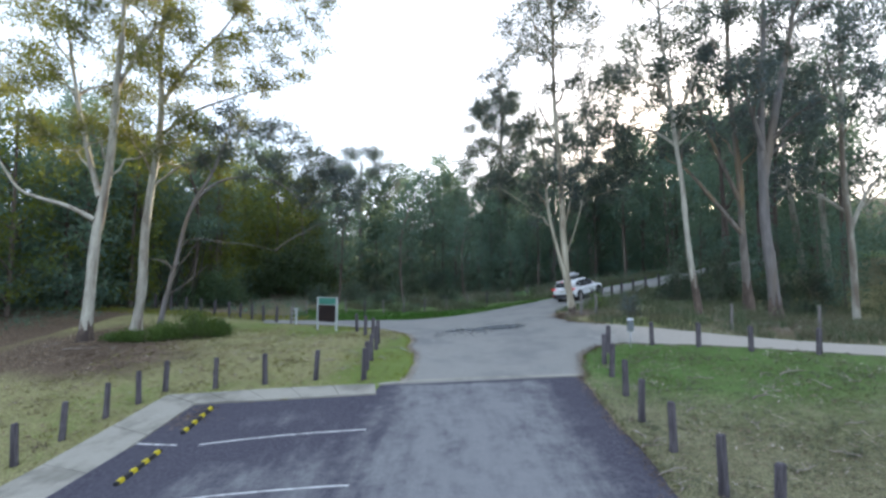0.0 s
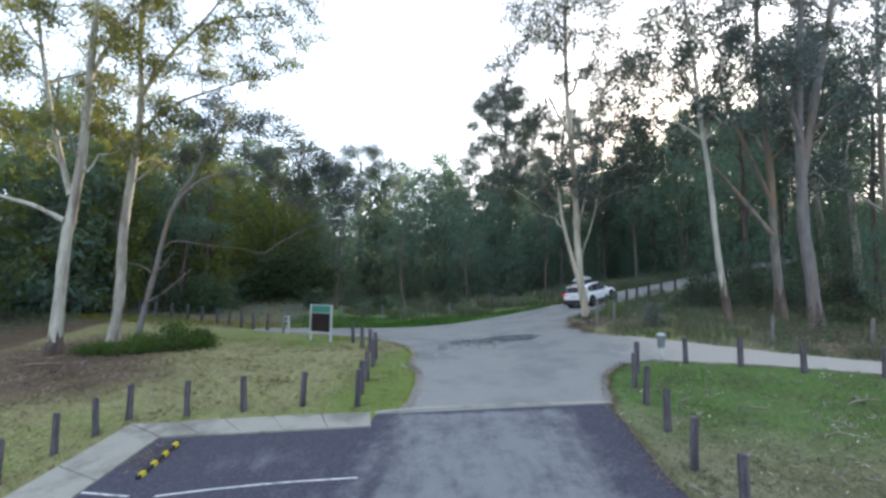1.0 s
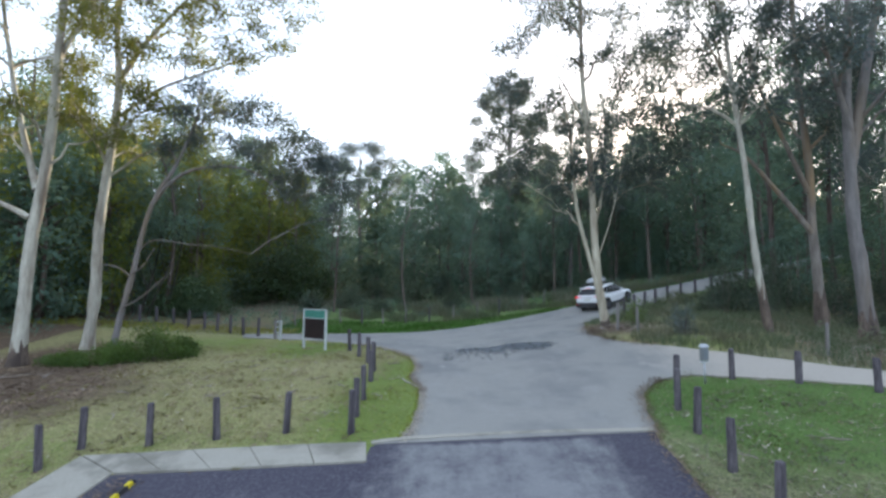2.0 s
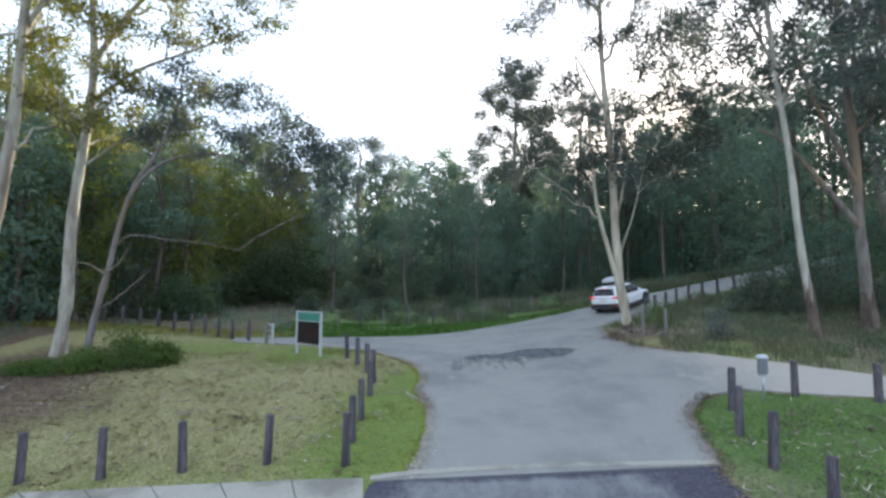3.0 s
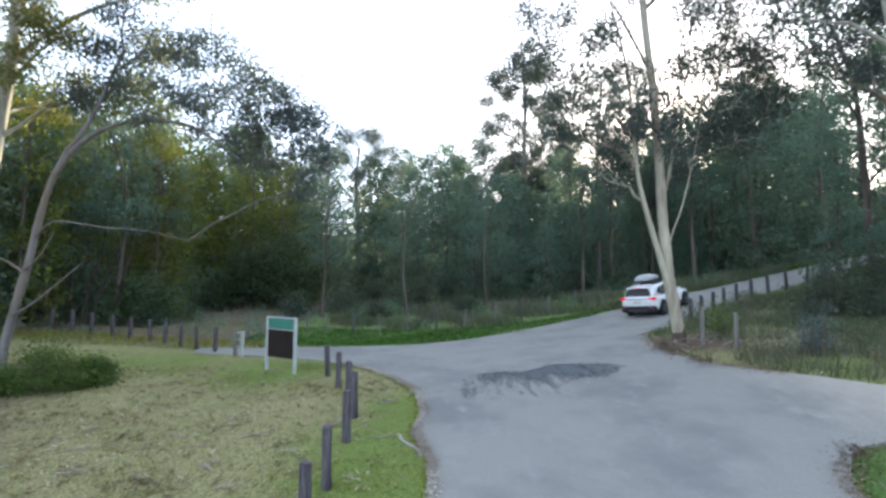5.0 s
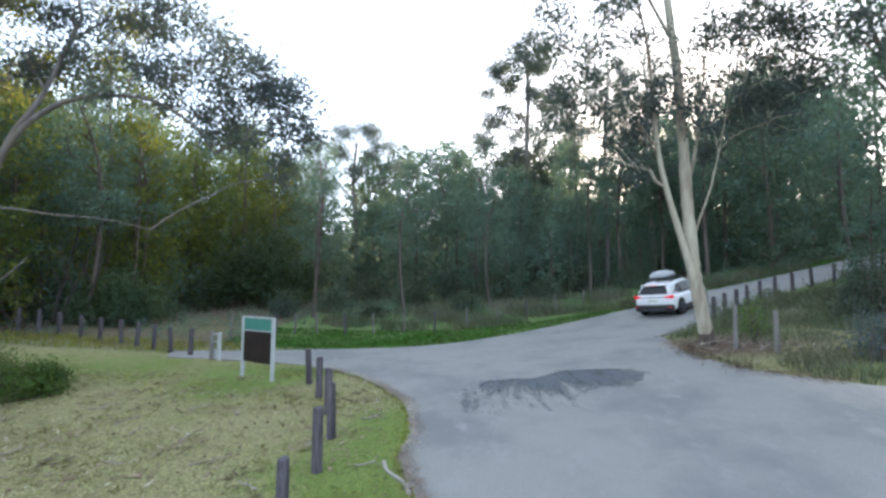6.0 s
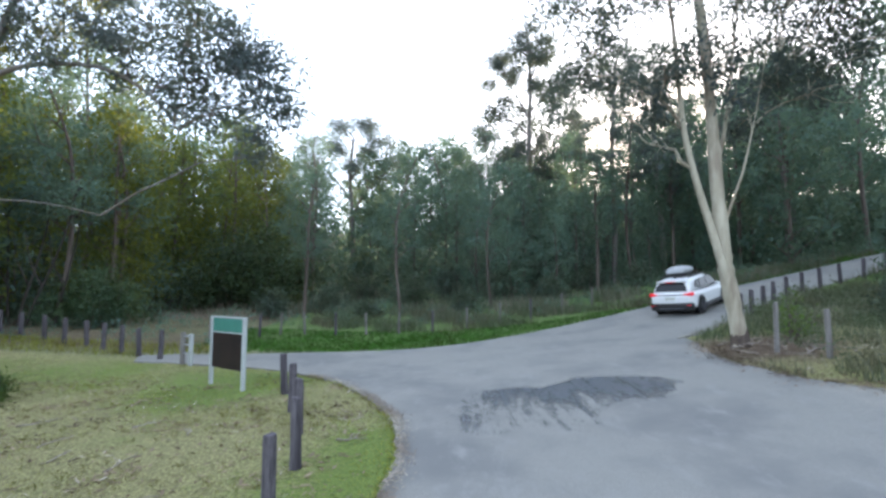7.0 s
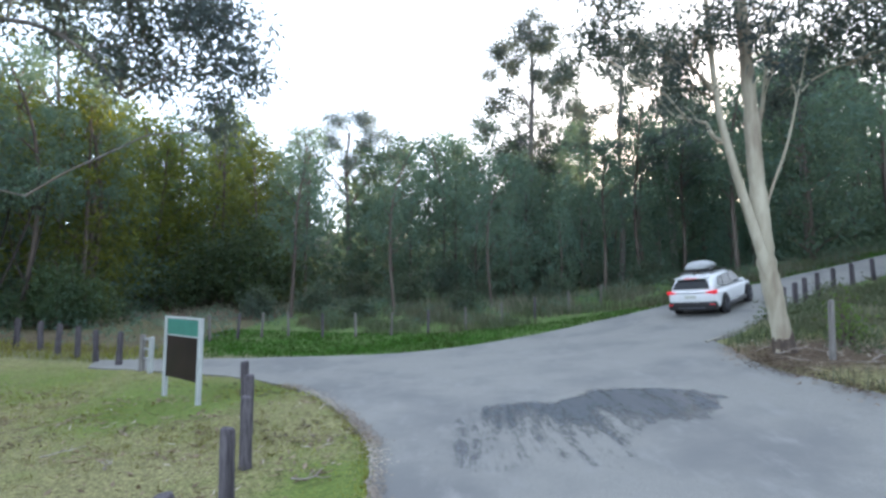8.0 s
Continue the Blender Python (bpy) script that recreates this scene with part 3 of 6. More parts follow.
outer, inner = [(-9.7, -6.0), (-9.72, 11.2), (-9.45, 13.5), (-8.85, 16.2)], [(-7.95, -6.0), (-7.95, 10.85), (-7.82, 13.05), (-7.5, 15.28)]
def along(line, n):
    total = [0.0]
    for a, b in zip(line, line[1:]):
        total.append(total[-1] + math.dist(a, b))
    out = []
    for k in range(n + 1):
        d = total[-1] * k / n
        i = max(j for j in range(len(total)) if total[j] <= d + 1e-9)
        i = min(i, len(line) - 2)
        out.append(between(line[i], line[i + 1], (d - total[i]) / (total[i + 1] - total[i])))
    return out
oa, ia = along(outer, 11), along(inner, 11)
for k in range(11):
    slab([between(ia[k], ia[k + 1], g), between(oa[k], oa[k + 1], g), between(oa[k], oa[k + 1], 1 - g), between(ia[k], ia[k + 1], 1 - g)])
front_out, front_in = [(-8.85, 16.2), (-5.06, 15.92), (-2.1, 15.8)], [(-7.5, 15.28), (-4.74, 15.0), (-1.95, 14.92)]
ob_, ib_ = along(front_out, 5), along(front_in, 5)
for k in range(5):
    a = between(ib_[k], ib_[k + 1], g if k else 0.02)
    slab([a, between(ob_[k], ob_[k + 1], g if k else 0.02), between(ob_[k], ob_[k + 1], 1 - g), between(ib_[k], ib_[k + 1], 1 - g)])

# ---- wheel stops ----
M_RUBBER = plain("black_rubber", (0.022, 0.022, 0.024), 0.7)
M_YELLOW = plain("yellow_reflector", (0.50, 0.40, 0.015), 0.5)


def wheel_stop(x, y, rz):
    """A low ramp-sided rubber stop with yellow blocks let into it."""
    top = tagged(new("wheel_stop"), "black rubber wheel stop with yellow blocks on asphalt", "wheel stop", "wheel stops")
    prof = [(-0.06, 0.0), (-0.038, 0.08), (0.038, 0.08), (0.06, 0.0)]
    def seg(y0, y1, grow, name, material):
        bm = bmesh.new()
        rings = [[bm.verts.new((px * (1 + grow), yy, pz + (grow * 0.1 if pz else 0))) for px, pz in prof] for yy in (y0, y1)]
        for i in range(4):
            j = (i + 1) % 4
            bm.faces.new((rings[0][i], rings[0][j], rings[1][j], rings[1][i]))
        bm.faces.new(rings[0])
        bm.faces.new(rings[1])
        bmesh.ops.recalc_face_normals(bm, faces=bm.faces)
        bmesh.ops.bevel(bm, geom=list(bm.edges), offset=0.006, segments=1, affect="EDGES")
        return part(name, bm, material, top)
    seg(-0.82, 0.82, 0.0, "body", M_RUBBER)
    for k in range(4):
        yy = -0.66 + 0.44 * k
        seg(yy - 0.085, yy + 0.085, 0.06, "yellow_block", M_YELLOW)
    top.matrix_world = ground_pose(x, y, rz, 0.008)
    return top


wheel_stop(-6.78, 14.05, -2)
wheel_stop(-6.83, 11.5, -1)
wheel_stop(-6.85, 8.9, 1)

# ---- timber posts ----
def post_mesh(seed, r=0.085):
    """A round, split and weathered timber post with a worn, slanting head."""
    rr = random.Random(seed)
    bm = bmesh.new()
    n, rings = 14, [(-0.25, 1.06), (0.0, 1.06), (0.2, 1.01), (0.45, 0.98), (0.7, 0.97), (0.88, 0.96), (0.965, 0.93), (0.99, 0.82), (1.0, 0.62)]
    wob = [1 + rr.uniform(-0.08, 0.08) for _ in range(n)]
    lean, slant = rr.uniform(-0.03, 0.03), rr.uniform(-0.25, 0.25)
    loops = []
    for z, k in rings:
        ring = []
        for i in range(n):
            q = 2 * math.pi * i / n
            jit = wob[i] * (1 + rr.uniform(-0.025, 0.025))
            x, y = math.cos(q) * r * k * jit + lean * z, math.sin(q) * r * k * jit
            ring.append(bm.verts.new((x, y, z + (slant * x if z > 0.9 else 0))))
        loops.append(ring)
    for a, b in zip(loops, loops[1:]):
        for i in range(n):
            bm.faces.new((a[i], a[(i + 1) % n], b[(i + 1) % n], b[i]))
    bm.faces.new(loops[-1])
    for crack in rr.sample(range(n), 3):
        for ring in loops[rr.choice((1, 2, 3)):8]:
            ring[crack].co.x *= 0.84
            ring[crack].co.y *= 0.84
    me = bpy.data.meshes.new("timber_post")
    bm.to_mesh(me)
    bm.free()
    return me


POST_MESHES = [post_mesh(i) for i in range(7)]
PALE_MESHES = [post_mesh(20 + i, 0.075) for i in range(5)]
for me in POST_MESHES:
    me.materials.append(M_POST)
for me in PALE_MESHES:
    me.materials.append(M_POST_PALE)


def stand_post(x, y, label, group, height=1.0, pale=False, width=1.0, lean=2.2):
    ob = new("timber_post", random.choice(PALE_MESHES if pale else POST_MESHES))
    ob.matrix_world = Matrix.Translation(on(x, y)) @ pose(0, 0, 0, random.uniform(-lean, lean), random.uniform(-lean, lean), random.uniform(0, 360))
    ob.scale = (width, width, height)
    return tagged(ob, label, "post", group)


for x, y in ((-10.35, 12.3), (-10.25, 13.65), (-9.9, 14.85), (-9.5, 15.75), (-9.15, 16.6), (-7.45, 16.5), (-5.82, 16.5), (-4.18, 16.6)):
    stand_post(x, y, "dark weathered round timber post in dry grass beside the concrete apron", "posts round the car park", random.uniform(0.96, 1.04))
for x, y in ((-2.56, 16.4), (-2.62, 17.4), (-2.64, 18.7), (-2.7, 20.45), (-2.82, 21.85), (-3.26, 23.4), (-3.86, 24.95), (-4.55, 26.5)):
    stand_post(x, y, "dark weathered round timber post on the green road verge", "posts along the verge", random.uniform(0.96, 1.04))
for x, y in ((5.2, 6.0), (5.02, 7.55), (4.87, 8.75), (4.82, 10.5), (4.85, 12.2), (5.1, 13.9), (5.27, 15.5), (5.48, 16.85), (6.02, 18.05)):
    stand_post(x, y, "dark weathered round timber post at the lawn edge of the asphalt", "posts along the car park lawn", random.uniform(0.97, 1.04))
for x, y in ((7.8, 18.5), (9.15, 17.75), (10.4, 16.75), (12.15, 16.05), (13.9, 15.3), (15.7, 14.75)):
    stand_post(x, y, "weathered timber post between green lawn and gravel track", "posts along the gravel track", 0.85)
for x, y, h in ((7.55, 26.95, 1.25), (8.05, 25.9, 1.1), (11.6, 19.9, 1.0), (14.75, 19.4, 1.0)):
    stand_post(x, y, "pale grey slender post standing in scrub and leaf litter", "old pale posts in the scrub", h, True, 0.8, 3)
for x, y in ((9.75, 32.2), (10.6, 32.95), (11.55, 33.75), (12.6, 34.75), (13.8, 35.7), (15.0, 36.5), (16.3, 37.15), (17.7, 37.75), (19.2, 38.25), (20.9, 38.9), (22.8, 39.5), (24.8, 40.1)):
    stand_post(x, y, "dark timber post beside the road climbing the hill", "posts along the climbing road", 0.95)
for x, y in ((-14.2, 33.3), (-13.3, 32.9), (-12.4, 32.6), (-11.5, 32.2), (-10.55, 31.85)):
    stand_post(x, y - 0.3, "dark grey weathered fence post in front of the dark wood", "fence posts by the wood", 1.0)
for x, y in ((-15.3, 33.6), (-16.4, 34.0), (-17.6, 34.3), (-18.9, 34.8), (-20.3, 35.3)):
    stand_post(x, y - 0.3, "dark grey weathered fence post in front of the dark wood", "fence posts by the wood", 1.0)
for k, (x, y) in enumerate(((-10.6, 35.1), (-9.8, 35.7), (-9.0, 36.4), (-8.3, 37.1), (-7.3, 37.5), (-5.9, 37.7), (-4.5, 37.9), (-3.0, 38.2), (-1.4, 38.6), (0.3, 39.1), (2.0, 39.6), (3.6, 40.0), (5.3, 40.4), (7.0, 40.9))):
    stand_post(x, y, "thin pale fence post in tall verge grass", "fence posts along the far verge", 1.05, k % 3 != 2, 0.7, 3)

# ---- little gateway posts left of the sign ----
M_WHITE = plain("weathered_white_paint", (0.40, 0.42, 0.41), 0.6)
M_STEEL = plain("galvanised_steel", (0.42, 0.44, 0.46), 0.4, 0.7)
stile = tagged(new("barrier_gate"), "short grey timber and steel barrier beside the driveway", "gate")
part("post", box_bm(-0.25, -0.13, -0.06, 0.06, -0.2, 1.05, 0.015), M_POST_PALE, stile)
part("post", box_bm(0.11, 0.22, -0.055, 0.055, -0.2, 1.0, 0.015), M_WHITE, stile, "white painted post")
for z in (0.35, 0.62, 0.9):
    part("rail", box_bm(-0.13, 0.11, -0.02, 0.02, z, z + 0.05, 0.008), M_STEEL, stile)
stile.matrix_world = Matrix.Translation(on(-9.2, 30.75)) @ pose(0, 0, 0, 0, 0, -20)

# ---- information board ----
M_GREEN = plain("green_sign_panel", (0.055, 0.20, 0.155), 0.45)
M_BROWN = surface("dark_brown_panel", (0.020, 0.013, 0.014), (0.030, 0.019, 0.019), (0.014, 0.010, 0.011), 20, 2, 0.35, 0.05, 0.002, None, False)
board = tagged(new("information_board"), "information board with green header and dark panel on pale posts", "sign")
H = 1.84
for s in (-1, 1):
    part("post", box_bm(s * 0.77 - 0.05, s * 0.77 + 0.05, -0.045, 0.045, -0.3, H, 0.012), M_WHITE, board, "pale grey painted post")
part("top_rail", box_bm(-0.718, 0.718, -0.03, 0.03, H - 0.045, H, 0.008), M_WHITE, board)
part("header", box_bm(-0.718, 0.718, -0.018, 0.012, H - 0.40, H - 0.05, 0.004), M_GREEN, board, "plain green header panel")
part("middle_rail", box_bm(-0.718, 0.718, -0.03, 0.02, H - 0.432, H - 0.402, 0.006), M_WHITE, board)
panel = part("panel", box_bm(-0.718, 0.718, -0.022, 0.012, 0.52, H - 0.435, 0.004), M_BROWN, board, "dark brown glossy panel")
part("bottom_rail", box_bm(-0.718, 0.718, -0.028, 0.02, 0.485, 0.518, 0.006), M_BROWN, board)
board.matrix_world = Matrix.Translation(on(-6.39, 27.46)) @ pose(0, 0, 0, 0, 0, -36)

# ---- small service meter on a thin pole ----
meter = tagged(new("service_box"), "small grey metal service box on a thin pole in grass", "service box")
pole = bmesh.new()
bmesh.ops.create_cone(pole, cap_ends=True, segments=12, radius1=0.03, radius2=0.03, depth=0.85)
bmesh.ops.translate(pole, verts=pole.verts, vec=(0, 0, 0.325))
part("pole", pole, M_STEEL, meter, smooth=True)
body = part("box", box_bm(-0.14, 0.14, -0.07, 0.07, 0.60, 0.96, 0.03, 3), plain("dull_zinc", (0.20, 0.215, 0.22), 0.5, 0.3), meter)
lid = bmesh.new()
bmesh.ops.create_cone(lid, cap_ends=True, segments=16, radius1=0.17, radius2=0.10, depth=0.07)
bmesh.ops.translate(lid, verts=lid.verts, vec=(0, 0, 1.01))
part("cap", lid, M_STEEL, meter)
part("door", box_bm(-0.11, 0.11, -0.082, -0.07, 0.65, 0.92, 0.004), plain("grey_paint", (0.16, 0.18, 0.20), 0.5), meter)
part("bracket", box_bm(-0.13, 0.13, -0.05, 0.05, 0.55, 0.60, 0.006), M_WHITE, meter)
meter.matrix_world = Matrix.Translation(on(6.95, 18.35)) @ pose(0, 0, 0, 0, 0, 20) @ Matrix.Diagonal((0.85, 0.85, 1.05, 1.0))
# ---- white car with a roof box ----
def paint(name, c, rough=0.25):
    m, nt, b = node_material(name, rough)
    b.inputs["Base Color"].default_value = rgb(c)
    b.inputs["Coat Weight"].default_value = 0.6
    return m


M_CAR = paint("white_car_paint", (0.78, 0.79, 0.80))
M_TRIM = paint("black_car_trim", (0.018, 0.018, 0.02), 0.45)
M_GLASS = plain("tinted_window_glass", (0.012, 0.014, 0.017), 0.12)
M_TYRE = plain("tyre_rubber", (0.02, 0.02, 0.021), 0.85)
M_RIM = plain("dark_alloy", (0.12, 0.125, 0.14), 0.35, 0.8)
M_TAIL = glow("lit_tail_lamp", (0.45, 0.003, 0.012), 0.35)
M_BOX = plain("grey_roof_box", (0.42, 0.43, 0.44), 0.65)
M_PLATE = plain("number_plate", (0.55, 0.56, 0.5), 0.5)


def loft(sections):
    """A closed skin over rings with equal numbers of points."""
    bm = bmesh.new()
    rings = [[bm.verts.new(p) for p in ring] for ring in sections]
    n = len(rings[0])
    for a, b in zip(rings, rings[1:]):
        for i in range(n):
            bm.faces.new((a[i], a[(i + 1) % n], b[(i + 1) % n], b[i]))
    bm.faces.new(rings[0])
    bm.faces.new(rings[-1])
    bmesh.ops.recalc_face_normals(bm, faces=bm.faces)
    return bm


def lower_ring(y, w, z0, z1):
    """A cross-section of the lower body: sill, flank and shoulder."""
    half = [(0.0, z0), (w * 0.86, z0), (w * 0.97, z0 + 0.10), (w, z0 + 0.32), (w * 0.985, z1 - 0.14), (w * 0.93, z1 - 0.03), (w * 0.8, z1), (0.0, z1 + 0.015)]
    return [(x, y, z) for x, z in half] + [(-x, y, z) for x, z in half[-2:0:-1]]


def upper_ring(y, w0, w1, z0, z1):
    half = [(0.0, z0), (w0, z0), (w0 - (w0 - w1) * 0.45, z0 + (z1 - z0) * 0.5), (w1 + 0.02, z1 - 0.07), (w1 - 0.06, z1 - 0.01), (0.0, z1 + 0.02)]
    return [(x, y, z) for x, z in half] + [(-x, y, z) for x, z in half[-2:0:-1]]


def build_car():
    car = tagged(new("car"), "white family car with lit tail lamps and roof box", "car")
    def soft(ob, levels=2):
        sub = ob.modifiers.new("soft", "SUBSURF")
        sub.levels = sub.render_levels = levels
        return ob
    low = loft([lower_ring(y, w, a, b) for y, w, a, b in ((-2.33, 0.66, 0.50, 0.92), (-2.29, 0.86, 0.36, 1.03), (-2.10, 0.945, 0.30, 1.08), (-1.85, 0.955, 0.27, 1.08), (-1.4, 0.955, 0.25, 1.06), (0.0, 0.93, 0.24, 1.02), (1.0, 0.94, 0.24, 1.01), (1.45, 0.945, 0.25, 0.99), (2.0, 0.90, 0.30, 0.93), (2.26, 0.78, 0.36, 0.84), (2.36, 0.58, 0.45, 0.74))])
    soft(part("body", low, M_CAR, car, smooth=True))
    cabin = loft([upper_ring(y, a, b, z, t) for y, a, b, z, t in ((-2.24, 0.80, 0.78, 0.98, 1.06), (-2.10, 0.84, 0.70, 0.98, 1.30), (-1.92, 0.86, 0.65, 0.98, 1.55), (-1.60, 0.88, 0.64, 0.98, 1.645), (-0.9, 0.885, 0.655, 0.97, 1.69), (-0.1, 0.88, 0.655, 0.96, 1.68), (0.40, 0.87, 0.64, 0.96, 1.59), (0.95, 0.86, 0.66, 0.95, 1.30), (1.42, 0.84, 0.76, 0.94, 1.03))])
    soft(part("cabin", cabin, M_CAR, car, smooth=True), 1)
    def pane(name, corners, parent=car, m=M_GLASS):
        bm = bmesh.new()
        f = bm.faces.new([bm.verts.new(c) for c in corners])
        bm.normal_update()
        bmesh.ops.solidify(bm, geom=[f], thickness=0.014)
        return part(name, bm, m, parent)
    pane("rear_window", [(-0.70, -2.215, 1.13), (0.70, -2.215, 1.13), (0.62, -2.07, 1.37), (0.50, -1.985, 1.49), (-0.50, -1.985, 1.49), (-0.62, -2.07, 1.37)])
    for s in (-1, 1):
        def flank(y, z):
            k = min(max((z - 0.98) / 0.68, 0), 1)
            return (s * (0.885 - 0.165 * k + 0.012), y, z)
        pane("side_window", [flank(-0.30, 1.08), flank(-0.30, 1.55), flank(-0.98, 1.545), flank(-1.16, 1.10)])
        pane("side_window", [flank(-0.24, 1.08), flank(0.86, 1.06), flank(0.40, 1.47), flank(0.16, 1.55), flank(-0.24, 1.555)])
        pane("quarter_window", [flank(-1.24, 1.13), flank(-1.06, 1.53), flank(-1.34, 1.50), flank(-1.66, 1.25)])
        lamp = box_bm(s * 0.74 - 0.19, s * 0.74 + 0.19, -2.335, -2.02, 0.915, 1.06, 0.035, 2)
        for v in lamp.verts:   # the lamp narrows towards the middle and sweeps round the corner
            u = (abs(v.co.x) - 0.55) / 0.38
            v.co.z = 0.985 + (v.co.z - 0.985) * (0.35 + 0.75 * u)
            v.co.y += 0.10 * max(u - 0.55, 0) if v.co.y < -2.2 else 0.0
        part("tail_lamp", lamp, M_TAIL, car, "lit red tail lamp", smooth=True)
        part("mirror", box_bm(min(s * 0.90, s * 1.09), max(s * 0.90, s * 1.09), 0.50, 0.66, 1.02, 1.17, 0.05, 3), M_CAR, car, smooth=True)
        part("sill", box_bm(s * 0.925 - 0.04, s * 0.925 + 0.04, -1.0, 1.0, 0.22, 0.42, 0.03), M_TRIM, car)
        part("roof_rail", box_bm(s * 0.60 - 0.02, s * 0.60 + 0.02, -1.6, 0.2, 1.655, 1.715, 0.014), M_TRIM, car)
        for y in (-0.62, 0.42):
            part("door_handle", box_bm(s * 0.935 - 0.018, s * 0.935 + 0.018, y - 0.09, y + 0.09, 0.90, 0.93, 0.01), M_CAR, car)
        # reflectors glow like the lamps, sharing their lit material
        part("reflector", box_bm(s * 0.78 - 0.09, s * 0.78 + 0.09, -2.375, -2.33, 0.50, 0.53, 0.008), M_TAIL, car)
        for y in (-1.40, 1.40):
            arch = disc_bm(0.445, 0.07, 28, 0.02)
            bmesh.ops.rotate(arch, verts=arch.verts, cent=(0, 0, 0), matrix=Matrix.Rotation(radians(90), 3, "Y"))
            bmesh.ops.translate(arch, verts=arch.verts, vec=(s * 0.935, y, 0.40))
            part("wheel_arch", arch, M_TRIM, car)
            tyre = disc_bm(0.365, 0.24, 32, 0.04)
            bmesh.ops.rotate(tyre, verts=tyre.verts, cent=(0, 0, 0), matrix=Matrix.Rotation(radians(90), 3, "Y"))
            bmesh.ops.translate(tyre, verts=tyre.verts, vec=(s * 0.87, y, 0.365))
            wheel = tagged(new("wheel"), "dark alloy wheel with black tyre")
            wheel.parent = car
            part("tyre", tyre, M_TYRE, wheel)
            rim = disc_bm(0.255, 0.02, 28, 0.006)
            for k in range(5):
                spoke = box_bm(-0.012, 0.022, -0.036, 0.036, 0.03, 0.25, 0.006, 1)
                tmp = bpy.data.meshes.new("spoke")
                spoke.to_mesh(tmp)
                spoke.free()
                tmp.transform(Matrix.Rotation(radians(72 * k), 4, "X") @ Matrix.Translation((0.02 * s, 0, 0)))
                tmp.transform(Matrix.Rotation(radians(-90), 4, "Y"))
                rim.from_mesh(tmp)
            bmesh.ops.rotate(rim, verts=rim.verts, cent=(0, 0, 0), matrix=Matrix.Rotation(radians(90), 3, "Y"))
            bmesh.ops.translate(rim, verts=rim.verts, vec=(s * 0.99, y, 0.365))
            part("rim", rim, M_RIM, wheel)
    part("rear_bumper", box_bm(-0.91, 0.91, -2.37, -2.0, 0.26, 0.63, 0.09, 3), M_TRIM, car, smooth=True)
    part("skid_plate", box_bm(-0.52, 0.52, -2.385, -2.30, 0.33, 0.40, 0.02), M_RIM, car, "dull silver skid plate")
    part("tailgate", box_bm(-0.80, 0.80, -2.335, -2.18, 0.60, 0.955, 0.06, 3), M_CAR, car, smooth=True)
    part("light_bar", box_bm(-0.54, 0.54, -2.342, -2.26, 0.965, 0.995, 0.008), M_TRIM, car)
    part("number_plate", box_bm(-0.21, 0.21, -2.347, -2.332, 0.76, 0.88, 0.004), M_PLATE, car)
    part("spoiler", box_bm(-0.62, 0.62, -2.11, -1.70, 1.525, 1.59, 0.03, 3), M_CAR, car, smooth=True)
    part("brake_lamp", box_bm(-0.24, 0.24, -2.122, -2.10, 1.535, 1.565, 0.006), M_TAIL, car, "lit high brake lamp")
    part("wiper", box_bm(-0.05, 0.38, -2.235, -2.215, 1.16, 1.18, 0.006), M_TRIM, car)
    part("aerial", box_bm(-0.03, 0.03, -1.62, -1.44, 1.65, 1.72, 0.02), M_TRIM, car)
    for y in (-1.2, -0.4):
        part("cross_bar", box_bm(-0.62, 0.62, y - 0.03, y + 0.03, 1.71, 1.75, 0.012), M_TRIM, car)
    pod = loft([[(x * w, y, 1.87 + z * h) for x, z in ((0, 0), (0.9, 0), (1, 0.12), (0.97, 0.45), (0.82, 0.82), (0.5, 1), (0, 1.05), (-0.5, 1), (-0.82, 0.82), (-0.97, 0.45), (-1, 0.12), (-0.9, 0))] for y, w, h in ((-1.50, 0.30, 0.09), (-1.42, 0.42, 0.21), (-1.18, 0.46, 0.28), (-0.7, 0.45, 0.27), (-0.25, 0.38, 0.18), (-0.05, 0.24, 0.07))])
    box = part("roof_box", pod, M_BOX, car, "pale grey streamlined roof box", smooth=True)
    tray = loft([[(x * w, y, 1.87 - d * z) for x, z in ((-1, 0), (1, 0), (0.93, 0.6), (0.75, 1), (-0.75, 1), (-0.93, 0.6))] for y, w, d in ((-1.50, 0.30, 0.05), (-1.42, 0.43, 0.10), (-1.15, 0.47, 0.125), (-0.7, 0.46, 0.125), (-0.25, 0.39, 0.10), (-0.05, 0.24, 0.04))])
    part("base_tray", tray, M_TRIM, box, "dark lower half of the roof box")
    return car


family_car = build_car()
family_car.matrix_world = ground_pose(10.06, 36.2, -48, 0.012) @ Matrix.Diagonal((0.94, 0.9, 0.9, 1.0))
# ---- trees ----
M_STOCKING = surface("flaking_brown_bark", (0.17, 0.13, 0.10), (0.08, 0.06, 0.05), (0.055, 0.042, 0.036), 14, 2.5, 0.95, 0.9, 0.03, (1, 1, 0.25), True)
